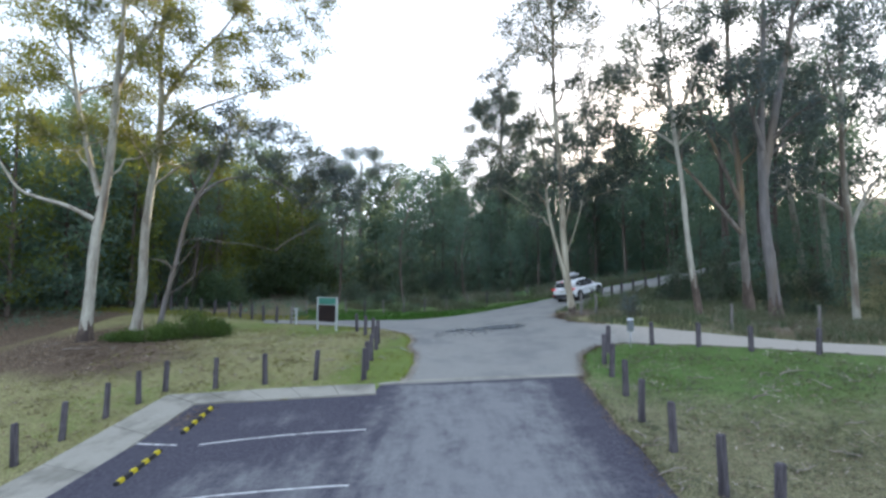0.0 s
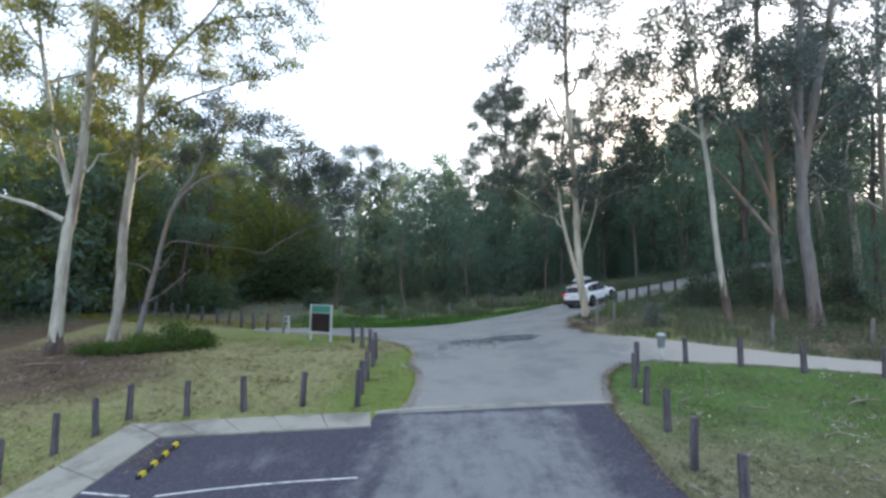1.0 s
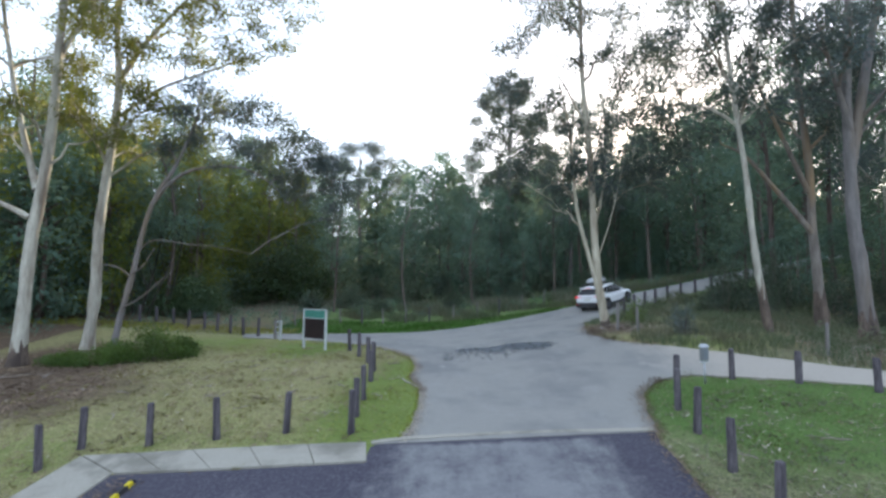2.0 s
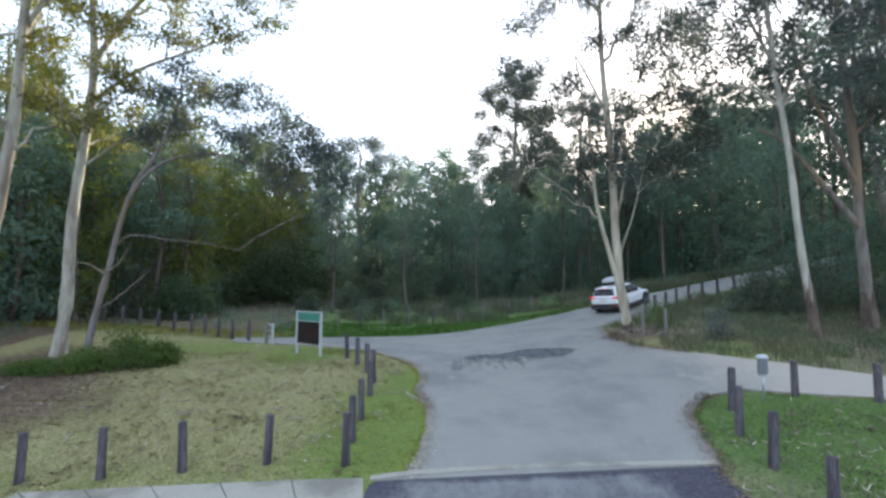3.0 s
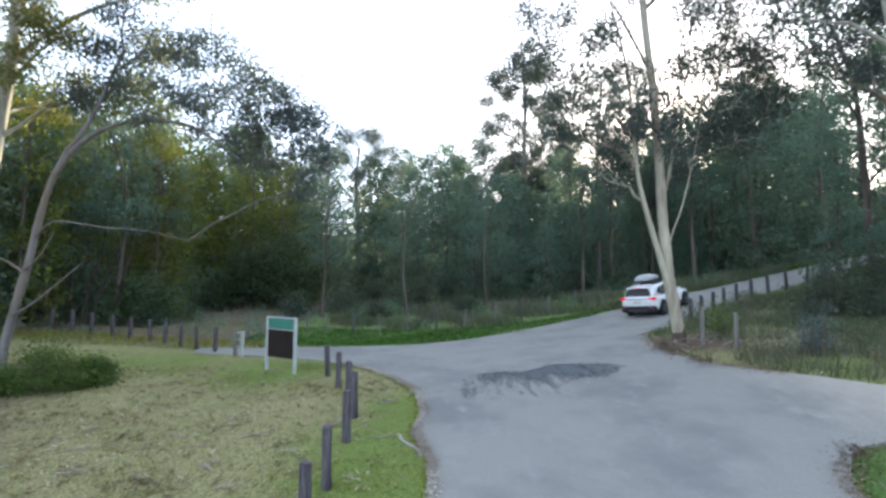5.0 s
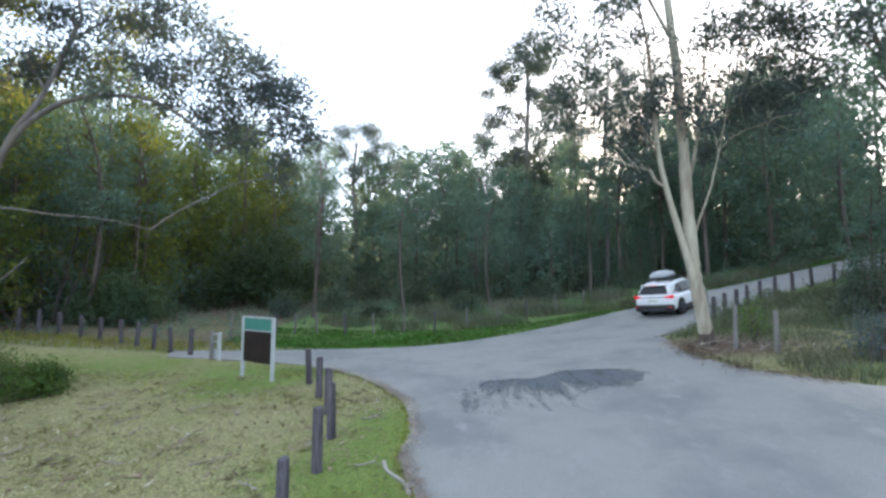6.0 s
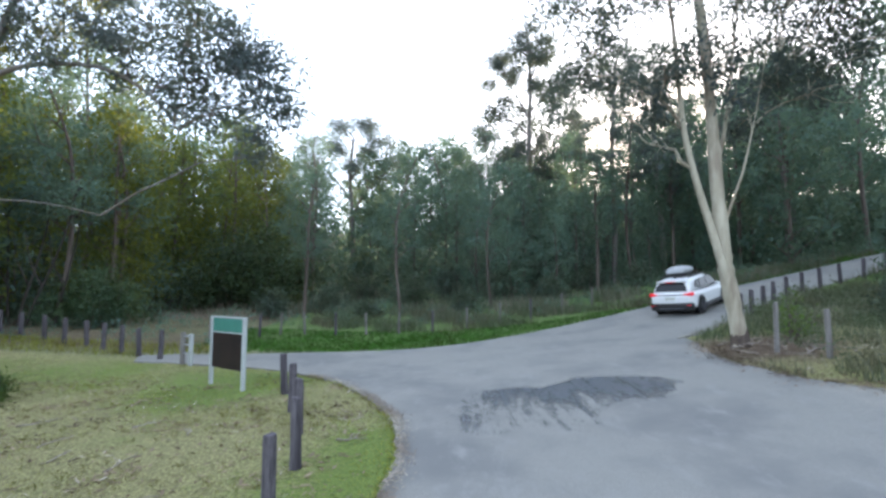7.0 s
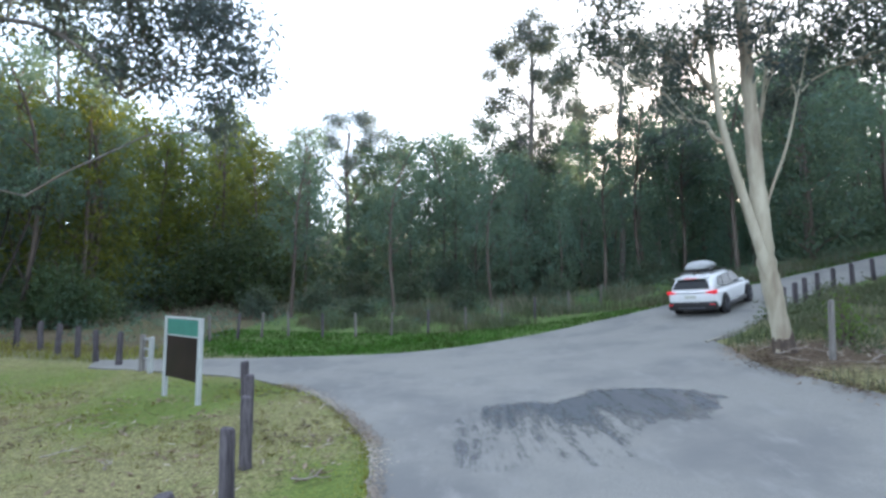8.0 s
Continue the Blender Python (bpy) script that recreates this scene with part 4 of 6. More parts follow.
def leaf_arrays(rg, centres, per, spread, length, width, droop=0.5):
    """Arrays of small folded leaves scattered round the centres."""
    c = np.repeat(np.asarray(centres, float).reshape(-1, 3), per, axis=0)
    n = len(c)
    p = c + rg.normal(0, 1, (n, 3)) * np.array([spread, spread, spread * 0.8])
    d = rg.normal(0, 1, (n, 3))
    d[:, 2] -= droop
    d /= np.linalg.norm(d, axis=1)[:, None]
    s = np.cross(d, rg.normal(0, 1, (n, 3)))
    s /= np.linalg.norm(s, axis=1)[:, None] + 1e-9
    k = rg.uniform(0.65, 1.25, (n, 1))
    L, W = length * k, width * k
    v = np.stack([p, p + d * L * 0.45 + s * W / 2, p + d * L, p + d * L * 0.45 - s * W / 2], 1).reshape(-1, 3)
    f = np.arange(4 * n).reshape(-1, 4)
    return v, f


def bend(a, b, rise, rg, n=6, wander=0.12):
    """A limb's curve from a to b that starts steep and wanders a little."""
    a, b = Vector(a), Vector(b)
    l = (b - a).length
    out = []
    for i in range(n):
        u = i / (n - 1)
        q = a.lerp(b, u) + Vector((0, 0, rise * math.sin(math.pi * u)))
        if 0 < i < n - 1:
            q += Vector(rg.normal(0, wander * l * 0.25, 3))
        out.append(q)
    return out


def tree_thing(name, label, category, seed, spine, r0, lobes, limbs=(), bark=None, leaf=None, per=12, size=(0.21, 0.068), twigs=5.0, spread=0.25,
               taper=0.62, flare=1.3, group="", clusters=3, sides=10, droop=0.6, fine=True, stocking=0.0):
    """A tree: trunk along its spine, limbs and twigs out to each lobe of the crown, and leaves round the twigs.
    lobes: (x, y, z, radius). limbs: bare extra limbs (points, radius)."""
    rg = np.random.default_rng(seed)
    pts = smooth_line(spine, False, 5)
    n = len(pts)
    top = pts[-1].z - pts[0].z
    rad = []
    for p in pts:
        u = (p.z - pts[0].z) / max(top, 1e-6)
        rad.append(r0 * (1 - taper * u) * (1 + (flare - 1) * math.exp(-u * top / 0.5)) * (1 + 0.05 * float(rg.normal())))
    base = Vector((pts[0].x, pts[0].y, float(lie(pts[0].x, pts[0].y)) if abs(pts[0].x) > 1e-6 or abs(pts[0].y) > 1e-6 else pts[0].z))
    thing = tagged(new(name), label, category, group)
    thing.location = base
    line = [(pts[0] - Vector((0, 0, 0.5)) - base, rad[0] * 1.1)] + [(p - base, r) for p, r in zip(pts, rad)]
    v, f = tube_mesh([line], sides)
    tm = shade_smooth(raw_mesh("trunk", v, f))
    for k, vert in enumerate(tm.vertices):
        w = noise.noise(Vector((vert.co.x * 3, vert.co.y * 3, vert.co.z * 0.7)))
        vert.co.x += 0.10 * r0 * w
        vert.co.y += 0.10 * r0 * noise.noise(Vector((vert.co.y * 3, vert.co.x * 3, vert.co.z * 0.7 + 9)))
    mesh_part("trunk", tm, bark, thing)
    if stocking:
        low = [(p - base, r) for p, r in zip(pts, rad)]
        k = 0
        while k < len(low) - 1 and low[k][0].z < stocking:
            k += 1
        (p0, r_0), (p1, r_1) = low[0], low[k]
        rings = [(p0.lerp(p1, u * stocking / max(p1.z - p0.z, 1e-6)) + Vector((0, 0, -0.3 if u == 0 else 0)), (r_0 + (r_1 - r_0) * u) * (1.10 - 0.07 * u)) for u in (0, 0.12, 0.3, 0.5, 0.7, 0.88, 1.0)]
        v, f = tube_mesh([rings], 16)
        for q in range(len(v)):
            ring, s_ = divmod(q, 16)
            w = noise.noise(Vector((s_ * 1.7, ring * 1.3, seed)))
            mid = rings[ring][0]
            v[q] = mid + (v[q] - mid) * (1 + 0.16 * w)
            if ring >= 5:
                v[q].z += 0.9 * stocking * noise.noise(Vector((s_ * 0.9, 4.0, seed)))
        mesh_part("rough_bark_base", raw_mesh("rough_bark_base", v, f), M_STOCKING, thing, "rough dark brown bark round the foot")
    lines, centres, bare = [], [], []
    sources = [(pts, rad)]
    for lp, lr in limbs:
        q = smooth_line(lp, False, 4)
        rr = [max(lr * (1 - 0.75 * i / (len(q) - 1)), 0.012) for i in range(len(q))]
        bare.append([(p - base, r) for p, r in zip(q, rr)])
        sources.append((sorted(q, key=lambda a: a.z), rr))
    cx0, cy0 = pts[-1].x, pts[-1].y
    for x, y, z, r in sorted(lobes, key=lambda q: math.hypot(q[0] - cx0, q[1] - cy0)):
        c = Vector((x, y, z))
        best = None
        for sp, sr in sources:
            for i in range(len(sp)):
                h = math.hypot(sp[i].x - c.x, sp[i].y - c.y)
                want = c.z - 0.35 * h - 0.4 * r
                cost = (sp[i] - c).length + 2.0 * max(sp[i].z - want, 0)
                if best is None or cost < best[0]:
                    best = (cost, sp[i], sr[i])
        a, ra = best[1], best[2]
        limb = bend(a, c, 0.12 * (c - a).length, rg, 6, 0.10)
        r1 = min(max(0.03 + 0.022 * r + 0.008 * (c - a).length, 0.02), ra * 0.75)
        lines.append([(p - base, r1 * (1 - 0.8 * i / 5) + 0.008) for i, p in enumerate(limb) if fine or i in (0, 2, 3, 5)])
        sources.append((limb[1:5], [r1 * (1 - 0.8 * i / 5) + 0.008 for i in range(1, 5)]))
        m = max(4, int(twigs * r * r + 3))
        for _ in range(m):
            e = rg.normal(0, 1, 3)
            e = e / np.linalg.norm(e) * r * rg.uniform(0.35, 1.05) ** 0.7
            end = c + Vector((e[0], e[1], e[2] * 0.75))
            st = limb[int(rg.integers(3, 6))]
            tw = bend(st, end, 0.08 * r, rg, 4, 0.16)
            if fine:
                lines.append([(p - base, 0.022 * (1 - i / 4.2)) for i, p in enumerate(tw)])
            for u in np.linspace(0.55, 1.0, clusters):
                q = st.lerp(end, float(u))
                centres.append((q.x - base.x, q.y - base.y, q.z - base.z))
    if bare:
        for one in bare:
            v, f = tube_mesh([one], 8)
            mesh_part("limb", shade_smooth(raw_mesh("limb", v, f)), bark, thing)
    if lines:
        v, f = tube_mesh(lines, 4 if fine else 3)
        tagged(mesh_part("branchwork", shade_smooth(raw_mesh("branchwork", v, f)), bark, thing), kind="stuff")
        v, f = leaf_arrays(rg, centres, per, spread, size[0], size[1], droop)
        mesh_part("crown", raw_mesh("crown", v, f), leaf, thing)
    return thing


def lobes_round(rg, cx, cy, z0, z1, reach, n, r=(0.9, 1.7), lean=0.0):
    """Lobes of an open crown, wider in its middle."""
    out = []
    for k in range(n):
        u = (k + rg.uniform(0, 1)) / n
        w = reach * (0.35 + 0.65 * math.sin(math.pi * min(u * 0.9 + 0.12, 1)))
        q = k * 2.4 + rg.uniform(-0.5, 0.5)
        d = w * math.sqrt(rg.uniform(0.25, 1))
        out.append((cx + d * math.cos(q) + lean * u, cy + d * math.sin(q), z0 + (z1 - z0) * u, rg.uniform(*r)))
    return out


rt = np.random.default_rng(21)
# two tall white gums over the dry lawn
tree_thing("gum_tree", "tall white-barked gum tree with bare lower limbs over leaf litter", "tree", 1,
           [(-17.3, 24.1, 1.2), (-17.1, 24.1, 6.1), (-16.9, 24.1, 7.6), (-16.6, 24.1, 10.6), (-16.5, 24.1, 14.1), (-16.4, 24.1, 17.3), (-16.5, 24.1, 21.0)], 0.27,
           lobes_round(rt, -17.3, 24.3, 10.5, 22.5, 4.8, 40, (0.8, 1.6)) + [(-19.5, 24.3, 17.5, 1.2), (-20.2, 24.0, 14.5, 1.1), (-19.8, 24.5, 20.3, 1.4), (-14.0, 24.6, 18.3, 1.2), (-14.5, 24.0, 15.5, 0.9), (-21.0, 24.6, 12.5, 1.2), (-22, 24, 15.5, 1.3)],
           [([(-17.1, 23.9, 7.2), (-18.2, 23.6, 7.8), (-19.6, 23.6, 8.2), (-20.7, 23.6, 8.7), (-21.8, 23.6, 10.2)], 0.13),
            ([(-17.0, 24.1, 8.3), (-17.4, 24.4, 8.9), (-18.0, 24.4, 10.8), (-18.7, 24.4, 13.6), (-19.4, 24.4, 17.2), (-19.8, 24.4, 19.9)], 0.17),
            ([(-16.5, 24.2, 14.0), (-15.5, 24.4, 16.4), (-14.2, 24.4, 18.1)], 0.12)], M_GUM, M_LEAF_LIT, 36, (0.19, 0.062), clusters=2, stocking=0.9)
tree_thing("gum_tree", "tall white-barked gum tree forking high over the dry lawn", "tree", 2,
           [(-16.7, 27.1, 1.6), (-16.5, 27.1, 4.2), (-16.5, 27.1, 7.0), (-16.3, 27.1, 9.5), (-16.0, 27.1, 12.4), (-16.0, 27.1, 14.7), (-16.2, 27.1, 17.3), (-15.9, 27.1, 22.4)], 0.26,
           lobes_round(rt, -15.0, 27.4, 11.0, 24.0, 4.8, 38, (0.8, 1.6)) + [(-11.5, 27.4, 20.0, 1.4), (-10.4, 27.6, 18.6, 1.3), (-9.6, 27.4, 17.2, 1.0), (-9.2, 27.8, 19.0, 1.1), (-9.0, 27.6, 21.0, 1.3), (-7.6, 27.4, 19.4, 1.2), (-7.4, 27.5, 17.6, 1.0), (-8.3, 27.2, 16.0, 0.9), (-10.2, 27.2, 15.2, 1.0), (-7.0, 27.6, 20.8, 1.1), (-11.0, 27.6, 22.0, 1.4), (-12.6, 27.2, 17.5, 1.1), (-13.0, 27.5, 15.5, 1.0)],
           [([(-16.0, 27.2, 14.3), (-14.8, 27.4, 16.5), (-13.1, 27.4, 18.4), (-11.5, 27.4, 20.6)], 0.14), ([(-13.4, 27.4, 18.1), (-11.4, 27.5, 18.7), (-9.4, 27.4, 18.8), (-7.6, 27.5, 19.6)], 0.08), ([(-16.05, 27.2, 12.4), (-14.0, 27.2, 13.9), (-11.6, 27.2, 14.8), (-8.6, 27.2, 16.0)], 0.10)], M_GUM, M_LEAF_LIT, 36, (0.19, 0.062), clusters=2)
# leaning tree whose canopy reaches out over the board
tree_thing("leaning_tree", "leaning grey-barked tree with a long overhanging leafy bough", "tree", 3,
           [(-15.15, 26.5, 1.4), (-14.85, 26.5, 3.2), (-14.5, 26.5, 4.7), (-14.2, 26.5, 6.2), (-13.9, 26.5, 7.6), (-13.5, 26.6, 8.8), (-12.8, 26.8, 10.2), (-12.0, 27.0, 12.6)], 0.15,
           [(-11.0, 27.6, 12.9, 1.3), (-9.6, 27.2, 12.9, 1.3), (-8.3, 27.1, 12.4, 1.1), (-7.4, 27.2, 11.6, 1.0), (-6.7, 27.0, 11.2, 0.9), (-6.2, 27.3, 10.5, 0.8), (-7.5, 26.8, 10.4, 1.0), (-8.8, 27.3, 11.3, 1.1), (-10.2, 27.0, 11.2, 1.1), (-9.0, 26.6, 10.3, 0.9),
            (-12.2, 27.2, 11.4, 1.1), (-12.9, 26.9, 12.9, 1.2), (-13.6, 26.8, 11.0, 1.1), (-5.7, 27.2, 9.5, 0.6), (-10.6, 26.4, 9.9, 0.7), (-11.8, 26.5, 13.9, 1.1), (-5.9, 27.1, 9.0, 0.5), (-4.9, 27.0, 9.1, 0.5), (-5.2, 27.0, 10.0, 0.6), (-4.75, 27.2, 8.8, 0.35), (-6.0, 26.8, 9.9, 0.6), (-6.6, 27.3, 10.5, 0.7), (-5.5, 27.0, 10.4, 0.6), (-5.5, 27.0, 8.2, 0.35), (-5.6, 27.4, 7.7, 0.3), (-7.4, 27.0, 9.8, 0.8), (-7.6, 26.8, 8.9, 0.6), (-7.2, 27.4, 9.3, 0.7), (-8.4, 27.2, 9.6, 0.8), (-6.7, 27.0, 8.7, 0.5), (-9.1, 27.0, 9.8, 0.7)],
           [([(-13.75, 26.5, 8.1), (-13.0, 26.6, 9.2), (-11.75, 26.7, 9.9), (-9.8, 26.8, 9.95), (-8.4, 26.9, 9.2), (-7.7, 27.0, 8.3)], 0.10),
            ([(-14.15, 26.4, 6.0), (-13.3, 26.1, 6.5), (-11.6, 26.0, 6.3), (-10.3, 26.0, 6.2), (-8.9, 26.0, 5.9)], 0.032),
            ([(-14.45, 26.4, 4.9), (-14.9, 26.1, 5.3), (-15.5, 25.9, 5.4)], 0.05), ([(-14.4, 26.4, 5.0), (-13.7, 26.1, 5.4), (-13.1, 25.9, 6.2)], 0.045),
            ([(-14.75, 26.4, 3.5), (-13.9, 26.2, 3.9), (-12.8, 26.3, 4.9), (-12.4, 26.2, 5.2)], 0.04)], M_GUM_GREY, M_LEAF, 38, (0.18, 0.06), 6.0, 0.26, clusters=2)
# forked gum on the tip of the island
tree_thing("forked_gum", "pale forked gum tree growing at the road edge beside the car", "tree", 4,
           [(7.45, 28.2, 2.3), (7.36, 28.2, 3.0), (7.22, 28.2, 3.9), (7.08, 28.2, 4.7), (7.02, 28.2, 5.6), (6.95, 28.2, 6.6), (6.87, 28.2, 9.0), (6.75, 28.2, 11.3), (6.5, 28.3, 14.8), (6.45, 28.3, 18.5), (6.4, 28.3, 22.5)], 0.215,
           [(x - 0.55, y - 0.75, z, (1.6 if z > 16 else 1.35) * r) for x, y, z, r in ((11.4, 29.6, 13.4, 0.9), (12.2, 29.0, 14.4, 0.9), (11.2, 28.6, 15.6, 0.9), (12.4, 29.4, 16.6, 0.9), (11.0, 29.8, 17.4, 0.8), (12.8, 28.8, 13.0, 0.8), (10.6, 29.0, 12.2, 0.8), (12.0, 29.2, 11.6, 0.7), (10.6, 29.4, 16.4, 0.8), (2.6, 29.2, 14.8, 0.7), (3.4, 28.8, 16.6, 0.8), (4.4, 29.2, 17.6, 0.8), (4.0, 29.0, 19.6, 0.8), (6.8, 29.0, 21.0, 1.2), (5.9, 29.3, 19.7, 1.0), (8.3, 28.7, 20.5, 1.1), (9.4, 29.0, 20.1, 0.9), (5.9, 28.6, 17.9, 0.8), (7.6, 29.5, 18.7, 1.0), (8.7, 29.0, 16.4, 1.0), (9.3, 29.2, 18.4, 0.8), (5.3, 29.0, 21.0, 0.9), (7.4, 29.0, 23.9, 1.2),
            (6.2, 28.8, 24.4, 1.0), (8.5, 29.2, 24.2, 1.0), (6.5, 29.0, 16.0, 0.8), (5.9, 28.4, 21.7, 0.9), (8.6, 28.6, 14.2, 1.0), (9.8, 29.2, 13.4, 0.9), (5.4, 29.2, 14.2, 0.9), (6.2, 28.8, 12.6, 0.8), (8.0, 28.4, 12.4, 0.9),
            (5.8, 29.5, 10.4, 0.8), (6.1, 28.6, 10.2, 0.7), (5.4, 29.0, 9.6, 0.7), (6.3, 29.6, 9.2, 0.6), (6.5, 29.0, 10.9, 0.7), (5.6, 29.0, 8.3, 0.5), (7.9, 28.6, 9.5, 0.6), (8.5, 29.0, 9.1, 0.6), (8.4, 29.8, 8.9, 0.5), (8.0, 28.5, 10.5, 0.7),
            (9.0, 29.2, 10.1, 0.7), (8.2, 29.8, 11.5, 0.8), (4.9, 29.3, 10.2, 0.6), (3.8, 29.6, 10.5, 0.7), (3.3, 29.2, 9.8, 0.6), (4.0, 29.0, 10.9, 0.7), (9.6, 29.0, 11.4, 0.8), (8.8, 28.8, 22.0, 1.0), (5.0, 29.2, 18.6, 0.8), (9.0, 28.6, 15.2, 0.9), (9.5, 29.0, 10.4, 0.8), (10.2, 28.8, 11.1, 0.9), (10.8, 29.2, 10.5, 0.8), (11.2, 28.8, 12.0, 0.9), (10.4, 28.6, 9.7, 0.7), (11.6, 29.0, 11.0, 0.8), (10.0, 29.3, 12.6, 0.9), (3.2, 29.2, 13.5, 0.7), (4.0, 28.8, 14.3, 0.7), (4.6, 29.4, 12.6, 0.7), (3.6, 28.9, 12.2, 0.6), (4.4, 29.0, 11.5, 0.6), (2.8, 29.3, 12.6, 0.5), (5.0, 29.0, 13.4, 0.7), (10.4, 29.2, 13.8, 0.7), (11.0, 28.8, 12.9, 0.6), (10.2, 28.9, 14.9, 0.7), (9.6, 29.2, 16.2, 0.7))],
           [([(7.1, 28.15, 4.3), (6.9, 28.1, 5.0), (6.63, 28.1, 6.0), (6.31, 28.1, 7.2), (6.03, 28.1, 8.6), (5.9, 28.1, 10.4), (5.75, 28.1, 12.4), (5.2, 28.1, 15.0)], 0.135),
            ([(7.0, 28.2, 5.6), (7.25, 28.1, 6.5), (7.55, 28.0, 7.4), (7.85, 28.0, 8.5), (8.2, 28.0, 10.0), (8.5, 28.0, 11.6)], 0.04),
            ([(6.9, 28.2, 7.4), (7.3, 28.4, 8.6), (7.6, 28.5, 10.2), (8.0, 28.6, 12.6)], 0.07),
            ([(6.0, 28.1, 8.8), (5.2, 28.2, 9.8), (4.3, 28.4, 10.3), (3.5, 28.5, 10.4)], 0.05),
            ([(6.6, 28.3, 12.6), (5.6, 28.3, 14.6), (4.7, 28.3, 16.2)], 0.07)], M_GUM_CREAM, M_LEAF, 34, (0.17, 0.058), 6.0, 0.26, clusters=2, stocking=0.75, taper=0.72)
# gums of the right-hand bank
tree_thing("gum_tree", "slender pale gum tree leaning above brown leaf litter", "tree", 5,
           [(12.35, 23.8, 2.9), (12.1, 23.8, 4.6), (11.9, 23.8, 6.3), (11.7, 23.8, 9.1), (11.4, 23.8, 11.6), (11.1, 23.8, 14.8), (10.8, 23.8, 17.4), (10.7, 23.8, 20.4)], 0.14,
           lobes_round(rt, 11.2, 23.8, 11.5, 21.5, 3.4, 24, (0.7, 1.3)) + [(9.4, 23.8, 16.0, 0.8), (9.0, 23.6, 15.0, 0.7), (13.0, 24.0, 15.2, 1.1)],
           [([(11.3, 23.8, 12.6), (10.3, 23.8, 14.6), (9.3, 23.8, 16.2)], 0.08), ([(11.3, 23.8, 12.4), (12.2, 23.7, 14.0), (12.8, 23.7, 16.2)], 0.08)], M_GUM, M_LEAF, 26, clusters=2, stocking=1.7)
tree_thing("gum_tree", "grey-brown gum tree with a long slanting limb on the bank", "tree", 6,
           [(16.1, 26.0, 3.2), (16.0, 26.0, 5.3), (15.9, 26.0, 7.4), (15.9, 26.0, 9.6), (15.7, 26.0, 12.3), (15.5, 26.0, 15.2), (15.5, 26.0, 18.7), (15.4, 26.0, 21.9)], 0.20,
           lobes_round(rt, 15.2, 26.2, 11.5, 23.0, 4.2, 30, (0.8, 1.4)) + [(11.6, 25.8, 11.3, 0.8)],
           [([(15.8, 25.9, 7.0), (14.2, 25.8, 8.9), (12.9, 25.8, 10.4), (11.9, 25.8, 10.9)], 0.14), ([(15.8, 26.0, 8.8), (14.8, 25.9, 11.0), (13.8, 25.9, 13.4), (13.2, 25.9, 15.6)], 0.13)], M_GUM_OCHRE, M_LEAF, 26, clusters=2, stocking=1.2)
tree_thing("gum_tree", "thick grey gum tree with peeling ochre bark on the bank", "tree", 7,
           [(15.25, 22.6, 2.6), (15.1, 22.6, 4.9), (14.9, 22.6, 7.0), (14.9, 22.6, 9.6), (14.9, 22.6, 11.8), (15.1, 22.6, 14.8), (15.3, 22.6, 19.0)], 0.26,
           lobes_round(rt, 15.8, 22.4, 11.5, 21.0, 4.4, 30, (0.8, 1.4)),
           [([(14.9, 22.6, 9.2), (15.7, 22.6, 12.9), (16.5, 22.6, 16.5), (16.9, 22.6, 19.1)], 0.22), ([(14.9, 22.5, 10.5), (14.2, 22.3, 12.6), (13.6, 22.3, 15.0)], 0.13)], M_GUM_GREY, M_LEAF, 26, clusters=2, stocking=1.0)
tree_thing("gum_tree", "pale grey gum tree with a raised side limb", "tree", 8,
           [(22.4, 26.8, 2.2), (22.4, 26.8, 4.5), (22.3, 26.8, 7.6), (22.1, 26.8, 11.0), (22.2, 26.8, 13.9), (22.3, 26.8, 18.5), (22.5, 26.8, 21.9)], 0.19,
           lobes_round(rt, 22.5, 26.8, 9.5, 23.0, 5.0, 44, (0.9, 1.6)),
           [([(22.35, 26.8, 7.4), (23.6, 26.8, 9.8), (25.2, 26.8, 10.8)], 0.14)], M_GUM, M_LEAF, 26, clusters=2)
tree_thing("dead_snag", "broken pale dead trunk in the scrub", "tree", 9, [(26.0, 33.0, 3.2), (25.8, 33.0, 6.9), (25.7, 33.0, 8.8), (25.6, 33.0, 10.6)], 0.26, [], [], M_GUM, M_LEAF, taper=0.35)
tree_thing("gum_tree", "slim pale gum tree behind the bank", "tree", 10, [(26.6, 36.0, 4.0), (26.1, 36.0, 7.5), (25.7, 36.0, 10.9), (25.4, 36.0, 13.8), (25.2, 36.0, 20)], 0.27,
           lobes_round(rt, 25.3, 36.0, 12.0, 21.0, 3.6, 20, (0.8, 1.5)), [], M_GUM, M_LEAF, 26, clusters=2)
tree_thing("gum_tree", "tall slender white gum trunk beside the climbing road", "tree", 11, [(31.2, 60.0, 5.0), (31.0, 60.0, 8.0), (30.7, 60.0, 13.5), (30.4, 60.0, 18.5), (30.2, 60.0, 24.0)], 0.34,
           lobes_round(rt, 30.2, 60.0, 18.5, 27.0, 3.8, 22, (0.9, 1.6)), [], M_GUM, M_LEAF_DARK, 12, (0.3, 0.1))
